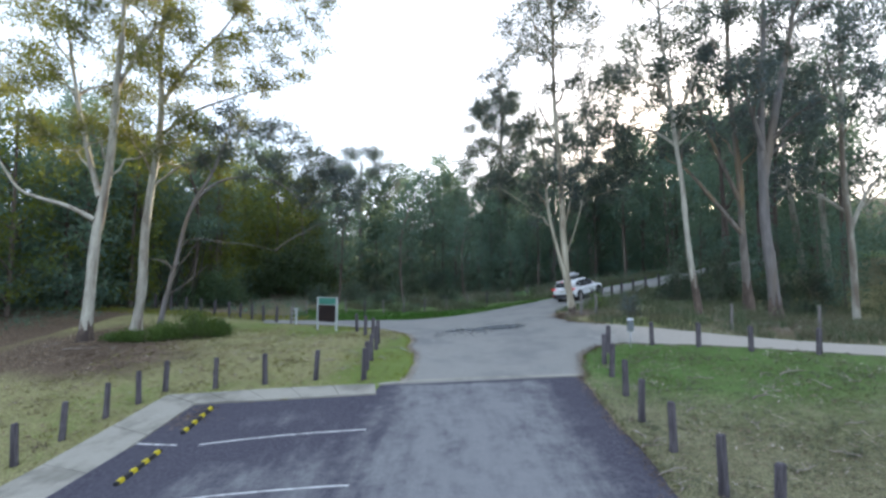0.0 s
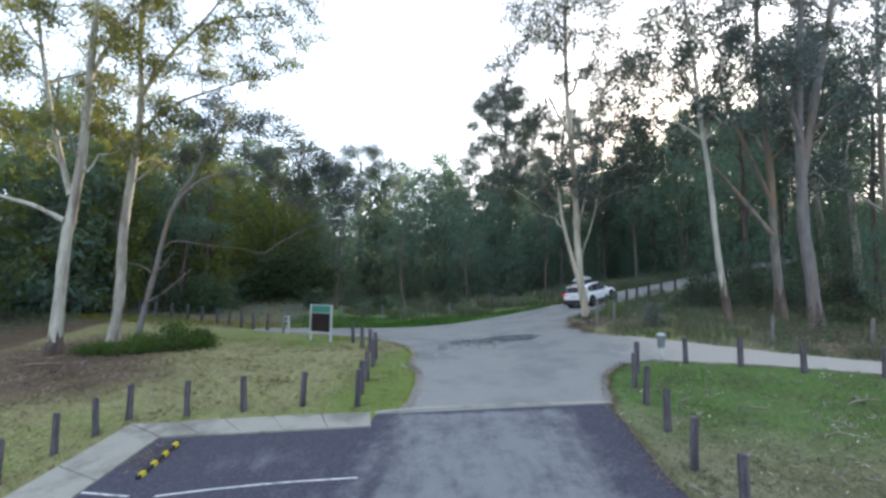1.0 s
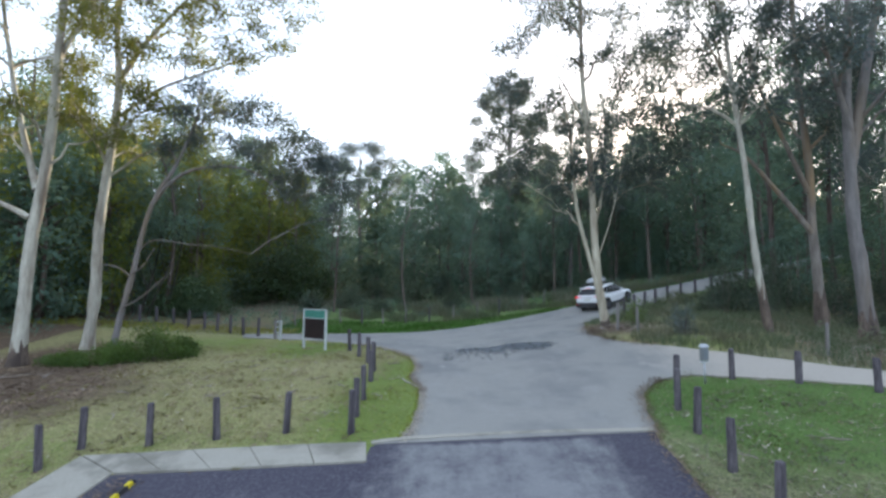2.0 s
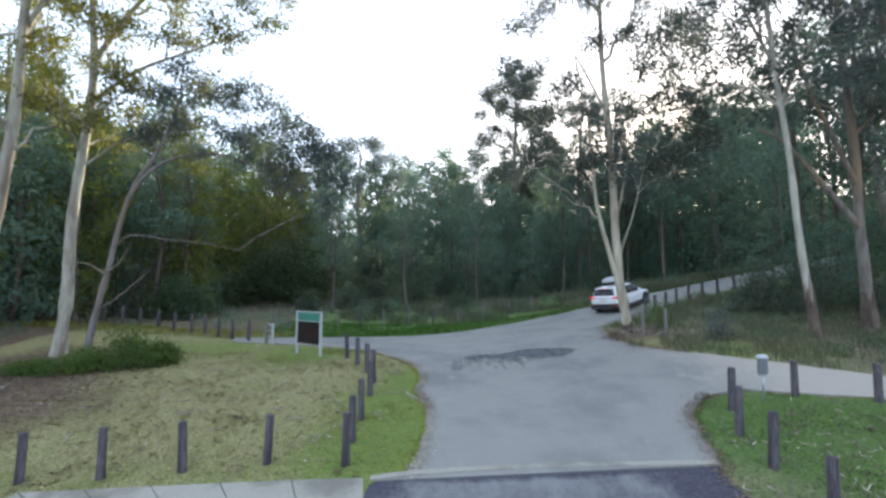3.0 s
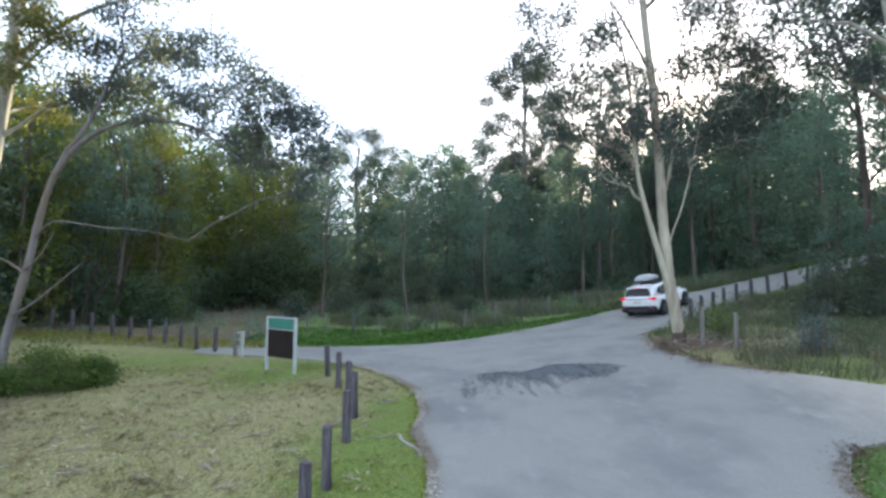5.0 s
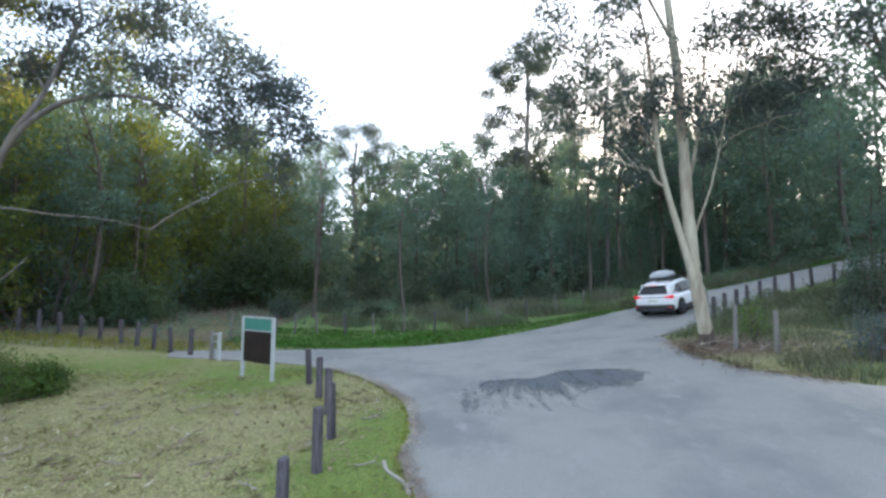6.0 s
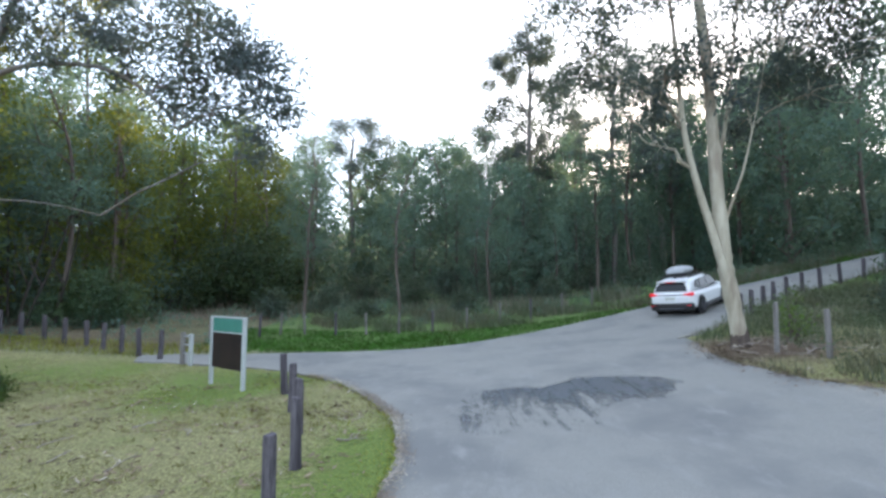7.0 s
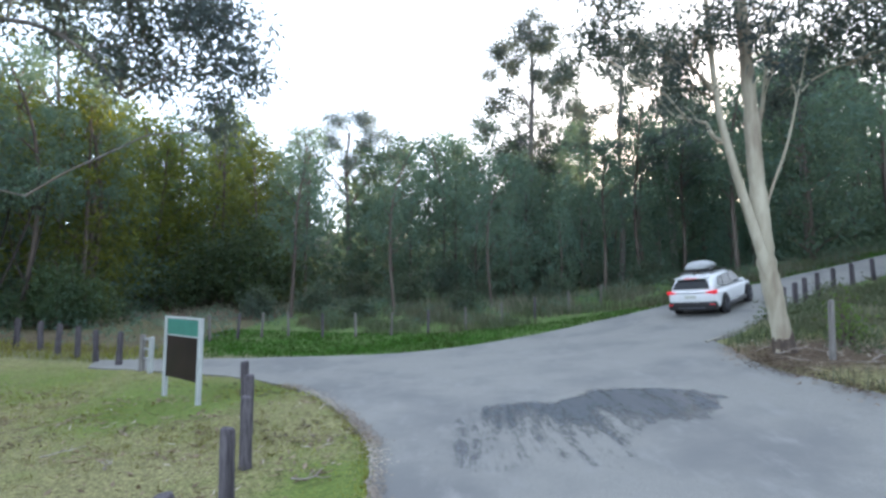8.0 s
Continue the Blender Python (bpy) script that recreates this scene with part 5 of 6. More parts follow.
tree_thing("gum_tree", "tall gum tree rising above the wood skyline", "tree", 12, [(7.6, 62.5, 4.2), (7.2, 62.5, 11.0), (7.3, 62.5, 18.0), (7.5, 62.5, 24.0), (7.4, 62.5, 29.0)], 0.36,
           lobes_round(rt, 7.4, 62.5, 15.0, 30.0, 5.0, 50, (1.0, 1.6)) + [(11.4, 62.0, 19.5, 1.5), (12.2, 62.0, 20.5, 1.4), (11.0, 62.5, 24.5, 1.2), (10.4, 62.0, 17.5, 1.6), (3.9, 62.0, 26.5, 1.1)],
           [([(7.3, 62.4, 17.0), (9.0, 62.2, 19.5), (11.0, 62.0, 20.4)], 0.12), ([(7.4, 62.5, 21.0), (5.8, 62.3, 24.0), (4.2, 62.2, 26.4)], 0.1)], M_GUM_GREY, M_LEAF, 14, (0.32, 0.11), 5.0, 0.36)
tree_thing("gum_tree", "open-crowned gum tree standing behind the car", "tree", 14, [(11.2, 50.0, 4.2), (11.4, 50.0, 9.0), (11.3, 50.0, 14.0), (11.7, 50.0, 20.5)], 0.22,
           lobes_round(rt, 11.6, 50.0, 12.5, 22.0, 3.4, 30, (0.7, 1.4)), [], M_GUM_GREY, M_LEAF, 20, (0.22, 0.075), 4.0)
tree_thing("gum_tree", "thin gum tree above the verge of the climbing road", "tree", 15, [(15.8, 52.0, 4.6), (15.6, 52.0, 9.0), (15.3, 52.0, 14.5), (15.5, 52.0, 21.5)], 0.24,
           lobes_round(rt, 15.4, 52.0, 12.0, 23.0, 4.0, 34, (0.7, 1.5)), [], M_BARK_PALE, M_LEAF, 20, (0.22, 0.075), 4.0)
tree_thing("gum_tree", "open-crowned gum with a pale split trunk in the wood", "tree", 13, [(-12.3, 74.8, 3.8), (-12.5, 74.8, 9.0), (-12.7, 74.8, 14.0), (-13.0, 74.8, 18.5), (-12.6, 74.8, 23.0)], 0.36,
           [(-12.6 + d * math.cos(q), 74.8 + 0.7 * d * math.sin(q), z, 1.7) for d, q, z in ((0.6, 0.0, 25.0), (2.4, 0.9, 24.6), (2.6, 2.5, 24.8), (3.0, 4.1, 24.0), (2.8, 5.6, 24.4), (4.6, 0.1, 22.6), (4.4, 1.2, 22.0), (4.8, 2.1, 22.4), (5.2, 3.1, 22.8), (4.6, 4.3, 21.6), (5.0, 5.4, 22.0), (5.9, 0.4, 20.2), (5.6, 2.8, 20.4), (5.4, 3.5, 19.2), (5.6, 5.9, 19.4), (3.6, 1.8, 19.6), (3.4, 4.8, 19.2), (2.2, 3.2, 21.6), (2.2, 0.2, 21.8), (4.2, 6.1, 17.6), (4.4, 3.0, 17.4), (6.4, 3.2, 21.6))],
           [([(-12.6, 74.8, 13.0), (-11.4, 74.6, 15.6), (-9.6, 74.6, 18.2), (-8.2, 74.6, 21.6)], 0.2), ([(-12.8, 74.8, 15.0), (-14.4, 74.8, 17.2), (-16.2, 74.8, 19.2), (-17.2, 74.8, 22.0)], 0.18), ([(-12.9, 74.8, 17.5), (-11.5, 75.0, 20.5), (-10.6, 75.0, 23.6)], 0.13)], M_GUM_GREY, M_LEAF, 10, (0.26, 0.09), 9.0, 0.55)

for k, (x, y, dx) in enumerate(((-20.4, 37.0, 0.9), (-19.7, 36.6, 1.5), (-21.2, 37.4, -0.5), (-18.9, 37.3, 0.7))):
    z = float(lie(x, y))
    tree_thing("dark_sapling", "thin dark-stemmed sapling leaning at the wood edge", "tree", 60 + k, [(x, y, z), (x + 0.25 * dx, y, z + 1.2), (x + 0.6 * dx, y + 0.1, z + 2.6), (x + dx, y + 0.2, z + 4.6), (x + 1.2 * dx, y + 0.2, z + 6.2)], 0.06,
               [(x + dx, y, z + 5.2, 0.8), (x + 1.3 * dx, y + 0.3, z + 6.4, 0.9), (x + 0.6 * dx + 0.7, y - 0.2, z + 5.8, 0.7), (x + dx - 0.8, y + 0.2, z + 6.0, 0.7)], [([(x + 0.4 * dx, y, z + 1.9), (x + 0.4 * dx - 0.5, y - 0.1, z + 3.0), (x + 0.4 * dx - 0.8, y - 0.1, z + 4.4)], 0.04)], M_BARK_BLACK, M_LEAF_DARK, 8, (0.2, 0.075), 4.0, group="dark saplings at the wood edge")


# ---- the wood behind ----
def wood_tree(kind, seed, far):
    """One pattern tree of the wood at the origin, to be copied."""
    rg = np.random.default_rng(seed)
    per, size = (4, (0.66, 0.27)) if far else (6, (0.40, 0.15))
    if kind == "gum":
        h = 17 + 5 * rg.uniform()
        sp = [(0, 0, 0), (rg.normal(0, 0.3), rg.normal(0, 0.3), h * 0.35), (rg.normal(0, 0.6), rg.normal(0, 0.6), h * 0.7), (rg.normal(0, 0.9), rg.normal(0, 0.9), h)]
        lo = lobes_round(rg, 0, 0, h * 0.42, h * 1.04, 3.6, 24, (0.9, 1.8))
        return tree_thing("wood_gum", "tall thin gum tree in the dark wood", "tree", seed, sp, 0.22, lo, [], M_GUM_GREY if seed % 4 == 1 else M_BARK, M_LEAF_DARK, per, size, 2.2, 0.42, sides=6, group="trees of the wood", clusters=3, fine=False)
    h = (11.5 if kind == "sunny" else 8.5) + 5 * rg.uniform()
    sp = [(0, 0, 0), (rg.normal(0, 0.2), rg.normal(0, 0.2), h * 0.4), (rg.normal(0, 0.4), rg.normal(0, 0.4), h * 0.95)]
    lo = []
    for k in range(28):
        u = (k + 0.5) / 28
        q, w = k * 2.4, (0.5 + 2.6 * math.sin(math.pi * (0.15 + 0.8 * u))) * rg.uniform(0.45, 1.05)
        lo.append((w * math.cos(q), w * math.sin(q), h * (0.08 + 0.92 * u), rg.uniform(0.8, 1.5)))
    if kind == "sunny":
        return tree_thing("wood_wattle", "bushy wattle, evening sun painted into its yellow-green leaves", "tree", seed, sp, 0.15, lo, [], M_BARK, M_LEAF_SUN, per, size, 2.8, 0.42, sides=6, group="trees of the wood", clusters=3, fine=False)
    return tree_thing("wood_wattle", "dense dark green bushy tree of the wood", "tree", seed, sp, 0.15, lo, [], M_BARK, M_LEAF_DARK, per, size, 2.4, 0.42, sides=6, group="trees of the wood", clusters=3, fine=False)


def clear_of_road(x, y, room=2.0):
    for poly in (road_outline, path_outline, park_outline):
        if inside(np.array([x, x + room, x - room, x, x]), np.array([y, y, y, y + room, y - room]), poly).any():
            return False
    return True


KINDS = 4
PATTERN = {(kind, far): [wood_tree(kind, 101 + 50 * far + 200 * (kind == "gum") + k, far) for k in range(KINDS)] for kind in ("gum", "wattle", "sunny") for far in (False, True) if kind != "sunny" or not far}
used = set()


TALL = {key: [max(v.co.z for v in next(c for c in ob.children if c.name.startswith("crown")).data.vertices) for ob in obs] for key, obs in PATTERN.items()}


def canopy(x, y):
    """Wood height fitted to the camera's skyline: low ahead in the hollow, taller flanks."""
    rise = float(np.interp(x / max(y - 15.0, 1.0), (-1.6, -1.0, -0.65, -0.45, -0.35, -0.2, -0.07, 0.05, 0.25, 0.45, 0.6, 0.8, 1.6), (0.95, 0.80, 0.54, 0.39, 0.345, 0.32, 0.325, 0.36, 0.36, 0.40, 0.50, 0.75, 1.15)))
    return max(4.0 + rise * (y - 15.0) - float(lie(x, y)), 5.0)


def in_clearing(x, y):
    """The open grassy hollow behind the board, a wedge along the camera's sight lines."""
    r = (x + 0.4) / np.maximum(y - 14.0, 1.0)
    return (y > 41) & (y < 66) & (r > -0.265) & (r < -0.115)


def plant(kind, far, x, y, scale, deep=0.15):
    k = int(rt.integers(0, KINDS))
    # most left-hand wattles get the leaves with sun painted in
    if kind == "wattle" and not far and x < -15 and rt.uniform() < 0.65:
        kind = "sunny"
    turn = float(rt.uniform(0, 360))
    if in_clearing(x, y):
        return None
    src = PATTERN[kind, far][k]
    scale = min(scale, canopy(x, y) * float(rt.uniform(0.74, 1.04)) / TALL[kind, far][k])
    m = Matrix.Translation(on(x, y, -deep)) @ pose(0, 0, 0, 0, 0, turn)
    if (kind, far, k) in used:
        src = copy_thing(src, m)
    else:
        used.add((kind, far, k))
        src.matrix_world = m
    src.scale = (scale, scale, scale)
    return src


def grow(x0, x1, y0, y1, step, gum_share, scale, far=False):
    """Trees over a stretch of the plan, a step apart and shaken."""
    x = x0
    while x < x1:
        y = y0
        while y < y1:
            a, b = x + float(rt.uniform(-0.45, 0.45)) * step, y + float(rt.uniform(-0.45, 0.45)) * step
            if clear_of_road(a, b, 3.0):
                plant("gum" if rt.uniform() < gum_share else "wattle", far, a, b, float(rt.uniform(*scale)))
            y += step
        x += step


grow(-22, 20, 53, 64, 5.6, 0.4, (0.8, 1.1))
grow(-44, 56, 66, 78, 6.5, 0.4, (0.85, 1.15), True)
grow(-50, 60, 80, 104, 10.0, 0.5, (0.9, 1.2), True)
grow(-40, -20, 41, 58, 5.4, 0.35, (0.8, 1.15))
grow(-78, -46, 44, 92, 11.0, 0.35, (0.95, 1.25), True)
grow(-60, -41, 22, 44, 9.0, 0.4, (0.95, 1.25), True)
grow(-38, -25, 18, 38, 6.4, 0.35, (0.85, 1.2))
grow(20, 44, 48, 62, 6.2, 0.45, (0.9, 1.15))
grow(29, 42, 18, 42, 6.6, 0.5, (0.85, 1.15))


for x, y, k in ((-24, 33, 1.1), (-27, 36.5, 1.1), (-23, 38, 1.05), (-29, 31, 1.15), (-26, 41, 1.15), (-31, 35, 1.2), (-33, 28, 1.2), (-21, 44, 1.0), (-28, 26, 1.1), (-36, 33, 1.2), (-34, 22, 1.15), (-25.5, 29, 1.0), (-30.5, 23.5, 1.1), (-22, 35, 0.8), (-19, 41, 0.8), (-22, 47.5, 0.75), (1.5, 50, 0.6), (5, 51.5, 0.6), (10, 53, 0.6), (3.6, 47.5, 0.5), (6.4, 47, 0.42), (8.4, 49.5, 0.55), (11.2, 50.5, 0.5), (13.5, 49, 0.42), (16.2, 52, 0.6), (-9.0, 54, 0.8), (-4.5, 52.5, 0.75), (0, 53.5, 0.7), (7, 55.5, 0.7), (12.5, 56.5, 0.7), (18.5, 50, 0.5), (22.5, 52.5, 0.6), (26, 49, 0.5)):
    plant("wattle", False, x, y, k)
for x, y, k in ((-19.5, 42.0, 0.7), (-9.0, 43.0, 0.5), (-3.5, 44.0, 0.5), (2.0, 45.0, 0.5), (9.0, 46.5, 0.5), (-6.5, 46.5, 0.55), (-19.5, 38.0, 0.6), (12.0, 48.5, 0.75), (15.5, 50.0, 0.7), (17.8, 47.8, 0.8), (20.5, 50.5, 0.75), (23.0, 49.0, 0.7), (14.0, 53.0, 0.8), (25.5, 51.5, 0.8), (19.0, 54.0, 0.85), (9.5, 54.5, 0.8), (28.5, 48.8, 0.8), (-1.0, 54.0, 0.8), (2.6, 56.0, 0.85), (-6.0, 55.0, 0.8), (27.0, 33.0, 0.95), (24.5, 38.0, 0.9), (29.0, 26.0, 1.0), (27.0, 22.5, 0.95)):
    plant("gum", False, x, y, k)

for x, y, k in ((-19.0, 56.0, 1.1), (-22.0, 60.0, 1.15), (-16.5, 60.5, 1.05), (-25.5, 56.5, 1.1), (-20.0, 65.5, 1.2), (-27.5, 62.0, 1.2), (-15.0, 66.0, 1.1), (-30.5, 57.0, 1.15), (-24.0, 51.0, 1.0), (-24.5, 66.5, 1.2)):
    plant("wattle", False, x, y, k)
for x, y, k in ((20.2, 33.0, 0.46), (22.6, 33.2, 0.45), (25.4, 33.4, 0.5), (18.2, 34.6, 0.4), (24.0, 29.4, 0.4)):
    plant("wattle", False, x, y, k)
for x, y, k in ((20.2, 35.2, 0.9), (24.2, 35.6, 0.9)):
    plant("gum", False, x, y, k)


def thicket(label, seed, n, x0, x1, y0, y1, tall, size):
    """Undergrowth of the wood: leaves massed in uneven thickets, one mesh."""
    rg = np.random.default_rng(seed)
    x, y = rg.uniform(x0, x1, n), rg.uniform(y0, y1, n)
    top = tall * (0.35 + 0.9 * np.clip(0.5 + np.array([noise.noise(Vector((a * 0.16, b * 0.16, seed))) for a, b in zip(x, y)]), 0, 1.2))
    z = lie(x, y) + top * rg.uniform(0, 1, n) ** 0.8
    ok = ~(inside(x, y, road_outline) | inside(x, y, path_outline))
    ok &= ~in_clearing(x, y)
    v, f = leaf_arrays(rg, np.stack([x, y, z], 1)[ok], 3, 0.3, size, size * 0.42, 0.1)
    return tagged(mesh_part("undergrowth", raw_mesh("undergrowth", v, f), M_LEAF_DARK), label, "undergrowth", kind="stuff")


thicket("dark undergrowth filling the wood behind the verge", 301, 6500, -30, 34, 64, 76, 5.0, 0.5)
thicket("dark undergrowth on the wooded hillside", 302, 6000, -60, 60, 74, 94, 12.0, 1.0)
thicket("dark undergrowth of the wood beyond the driveway", 303, 4500, -40, -18, 42, 58, 3.0, 0.26)
thicket("dark undergrowth of the wood beside the lawn", 304, 7000, -38, -24, 12, 42, 5.0, 0.22)
thicket("dark undergrowth above the climbing road", 305, 6000, 24, 50, 50, 66, 5.5, 0.45)
thicket("dark undergrowth of the wooded bank", 306, 6000, 27, 44, 12, 46, 5.0, 0.3)


def scrub(label, seed, n, x0, x1, y0, y1, tall, size, material, keep=None):
    """Knee-high scrub and bracken: uneven low clumps, one mesh."""
    rg = np.random.default_rng(seed)
    x, y = rg.uniform(x0, x1, n), rg.uniform(y0, y1, n)
    lump = np.array([noise.noise(Vector((a * 0.55, b * 0.55, seed))) + 0.5 * noise.noise(Vector((a * 1.7, b * 1.7, seed))) for a, b in zip(x, y)])
    ok = (lump > 0.05) & ~(inside(x, y, road_outline) | inside(x, y, path_outline) | inside(x, y, park_outline))
    if keep is not None:
        ok &= keep(x, y)
    z = lie(x, y) + tall * np.clip(lump * 1.8, 0.1, 1.2) * rg.uniform(0, 1, n)
    v, f = leaf_arrays(rg, np.stack([x, y, z], 1)[ok], 3, 0.12, size, size * 0.3, 0.1)
    return tagged(mesh_part("scrub", raw_mesh("scrub", v, f), material), label, "scrub", kind="stuff")


scrub("low dull green scrub and bracken on the bank", 320, 40000, 8, 32, 17, 40, 0.6, 0.14, M_SEDGE, lambda x, y: (y > 17.5) & ((x > 11.5) | (y > 24.0)))
scrub("low green scrub along the wood edge", 321, 12000, -10, 30, 39.8, 52, 0.9, 0.18, M_LEAF_DARK)
scrub("low scrub under the left wood", 322, 12000, -34, -9.5, 18, 44, 0.8, 0.17, M_LEAF_DARK, lambda x, y: (x < -20.5) | (y > 33.2))
# ---- shrubs ----
def shrub_thing(name, label, seed, x, y, w, d, h, leaf, count, size=(0.09, 0.035), stems=14):
    """A low shrub: stems from the ground and leaves clumped about them."""
    rg = np.random.default_rng(seed)
    base = on(x, y)
    thing = tagged(new(name), label, "shrub")
    thing.location = base
    lines, centres = [], []
    for _ in range(stems):
        ex, ey = rg.normal(0, 0.42, 2)
        ex, ey = max(min(ex, 1), -1), max(min(ey, 1), -1)
        top = h * (1 - 0.55 * (ex * ex + ey * ey)) * rg.uniform(0.6, 1.05)
        sx, sy = ex * w * 0.35, ey * d * 0.35
        ground_here = float(lie(x + sx, y + sy)) - base.z
        a, b = Vector((sx, sy, ground_here - 0.05)), Vector((ex * w * 0.5, ey * d * 0.5, ground_here + max(top, 0.15)))
        path = bend(a, b, 0.0, rg, 5, 0.15)
        lines.append([(p, 0.018 * (1 - i / 5.5)) for i, p in enumerate(path)])
        for u in (0.35, 0.55, 0.75, 0.9, 1.0):
            q = a.lerp(b, u)
            centres.append((q.x, q.y, q.z))
            centres.append((q.x + rg.normal(0, 0.12 * w), q.y + rg.normal(0, 0.12 * d), max(q.z * rg.uniform(0.5, 0.95), ground_here + 0.08)))
    v, f = tube_mesh(lines, 5)
    tagged(mesh_part("stemwork", raw_mesh("stemwork", v, f), M_BARK, thing), kind="stuff")
    v, f = leaf_arrays(rg, centres, max(1, count // len(centres)), 0.10 + 0.05 * h, size[0], size[1], 0.0)
    mesh_part("foliage", raw_mesh("foliage", v, f), leaf, thing)
    return thing


rs = np.random.default_rng(5)
for k, (x, y, w, d, h) in enumerate(((-12.7, 25.5, 2.4, 2.0, 1.6), (-14.0, 24.9, 2.2, 1.8, 0.8), (-15.5, 24.5, 2.2, 1.4, 0.45), (-11.8, 26.2, 1.3, 1.3, 0.8))):
    shrub_thing("low_shrub", "dense low green shrub at the foot of the gums", 40 + k, x, y, w, d, h, M_SHRUB, 5200, (0.11, 0.04), 26)
M_EVERGREEN = leaf_material("evergreen_leaves", (0.026, 0.055, 0.03), (0.06, 0.095, 0.045), (0.036, 0.066, 0.04), 0.2)
shrub_thing("dark_shrub", "large dense dark evergreen shrub behind the driveway", 50, -14.8, 50.0, 9.5, 6.0, 6.2, M_EVERGREEN, 17000, (0.30, 0.11), 90)
shrub_thing("dark_shrub", "dark evergreen shrub at the edge of the wood", 51, -17.5, 38.0, 4.5, 3.5, 3.0, M_EVERGREEN, 10000, (0.19, 0.07), 40)
for k, (x, y, w, h) in enumerate(((-10.6, 43.0, 2.2, 1.7), (-8.2, 45.6, 2.6, 2.0), (-5.4, 43.4, 1.6, 1.1), (-3.2, 47.0, 3.0, 2.4), (0.4, 44.2, 2.0, 1.3), (2.6, 47.4, 3.2, 2.6), (5.6, 45.2, 2.2, 1.5), (8.8, 47.6, 2.8, 2.2), (11.6, 46.4, 2.2, 1.6), (-0.8, 50.0, 3.2, 3.0), (6.4, 50.4, 3.4, 3.2), (-6.8, 50.6, 3.0, 2.6))):
    shrub_thing("understory_shrub", "leafy green shrub in the open hollow of the wood", 170 + k, x, y, w, w, h, M_BUSH, int(700 * h + 600), (0.2, 0.075), 24)
for k, (x, y, w, h) in enumerate(((14.3, 30.4, 1.6, 2.4), (15.4, 31.4, 2.0, 3.2), (16.2, 29.8, 1.8, 1.7), (17.6, 31.2, 2.2, 3.0), (20.4, 30.4, 2.4, 2.2), (23.4, 31.0, 2.6, 2.2), (20.8, 28.0, 1.6, 1.2), (18.0, 26.4, 1.5, 1.0), (13.0, 29.6, 1.2, 1.0), (18.6, 32.8, 2.4, 3.4))):
    shrub_thing("bank_bush", "tall dark wispy bush on the scrubby bank", 140 + k, x, y, w, w, h, M_BUSH, int(950 * h), (0.17, 0.05), 22)
shrub_thing("sapling", "thin leafy sapling beside the road posts", 52, 8.75, 28.1, 0.6, 0.6, 1.4, M_SHRUB, 380, (0.12, 0.04), 9)
shrub_thing("sapling", "thin grey leafy sapling in scrub", 53, 9.2, 24.2, 0.8, 0.8, 1.5, M_LEAF, 800, (0.12, 0.04), 8)

# ---- grasses ----
def blades(name, label, seed, pts, height, width, material, lean=0.35):
    """Grass blades as thin bent slips, joined into one mesh."""
    rg = np.random.default_rng(seed)
    p = np.asarray(pts, float)
    n = len(p)
    q = rg.uniform(0, 2 * math.pi, n)
    h = np.asarray(height) * rg.uniform(0.5, 1.2, n)
    side = np.stack([np.cos(q), np.sin(q), np.zeros(n)], 1) * (width / 2) * rg.uniform(0.7, 1.3, (n, 1))
    tip = np.stack([rg.normal(0, lean, n) * h, rg.normal(0, lean, n) * h, h], 1)
    mid = tip * np.array([0.35, 0.35, 0.6])
    v = np.stack([p - side, p + side, p + mid + side * 0.6, p + tip, p + mid - side * 0.6], 1).reshape(-1, 3)
    i = np.arange(n)[:, None] * 5
    me = bpy.data.meshes.new(name)
    f4 = i + np.array([[0, 1, 2, 4]])
    f3 = i + np.array([[4, 2, 3]])
    loops = np.concatenate([f4, f3], 1).ravel().astype(np.int32)
    me.vertices.add(len(v))
    me.vertices.foreach_set("co", v.astype(np.float32).ravel())
    me.loops.add(len(loops))
    me.loops.foreach_set("vertex_index", loops)
    me.polygons.add(2 * n)
    me.polygons.foreach_set("loop_start", np.stack([np.arange(n) * 7, np.arange(n) * 7 + 4], 1).ravel().astype(np.int32))
    me.update(calc_edges=True)
    ob = mesh_part(name, me, material)
    return tagged(ob, label, "grass", kind="stuff")


def scatter(seed, n, x0, x1, y0, y1, keep=None, clump=0.0):
    rg = np.random.default_rng(seed)
    x, y = rg.uniform(x0, x1, n), rg.uniform(y0, y1, n)
    ok = ~(inside(x, y, road_outline) | inside(x, y, path_outline) | inside(x, y, park_outline))
    ok &= ~inside(x, y, [(-9.8, -6), (-9.8, 11.2), (-9.5, 13.5), (-8.9, 16.3), (-2.0, 15.9), (-1.9, 14.8), (-7.4, 15.2), (-7.9, 10)])
    if keep is not None:
        ok &= keep(x, y, rg)
    x, y = x[ok], y[ok]
    return np.stack([x, y, lie(x, y) - 0.02], 1)


def patchy(x, y, s, k):
    return np.array([noise.noise(Vector((a * s, b * s, k))) for a, b in zip(x, y)])


def beyond_track(x, y):
    return y > np.interp(x, [6.3, 7.4, 8.9, 10.15, 11.65, 13.2, 15.0, 18.0, 25.0], [24.6, 23.1, 21.1, 19.6, 18.3, 17.4, 16.75, 16.0, 14.8])


def off_kerb(x, y):
    return (x < 5.5) | (x > 10.0) | (y < 29.6 + 0.75 * (x - 6.7))


def lush(x, y, rg):
    return greenness(x, y) + 0.35 * patchy(x, y, 0.9, 2.0) + 0.25 * patchy(x, y, 3.1, 4.0) + 0.25 * patchy(x, y, 6.0, 9.0) > rg.uniform(0.15, 1.0, len(x)) + 0.7 * littered(x, y)


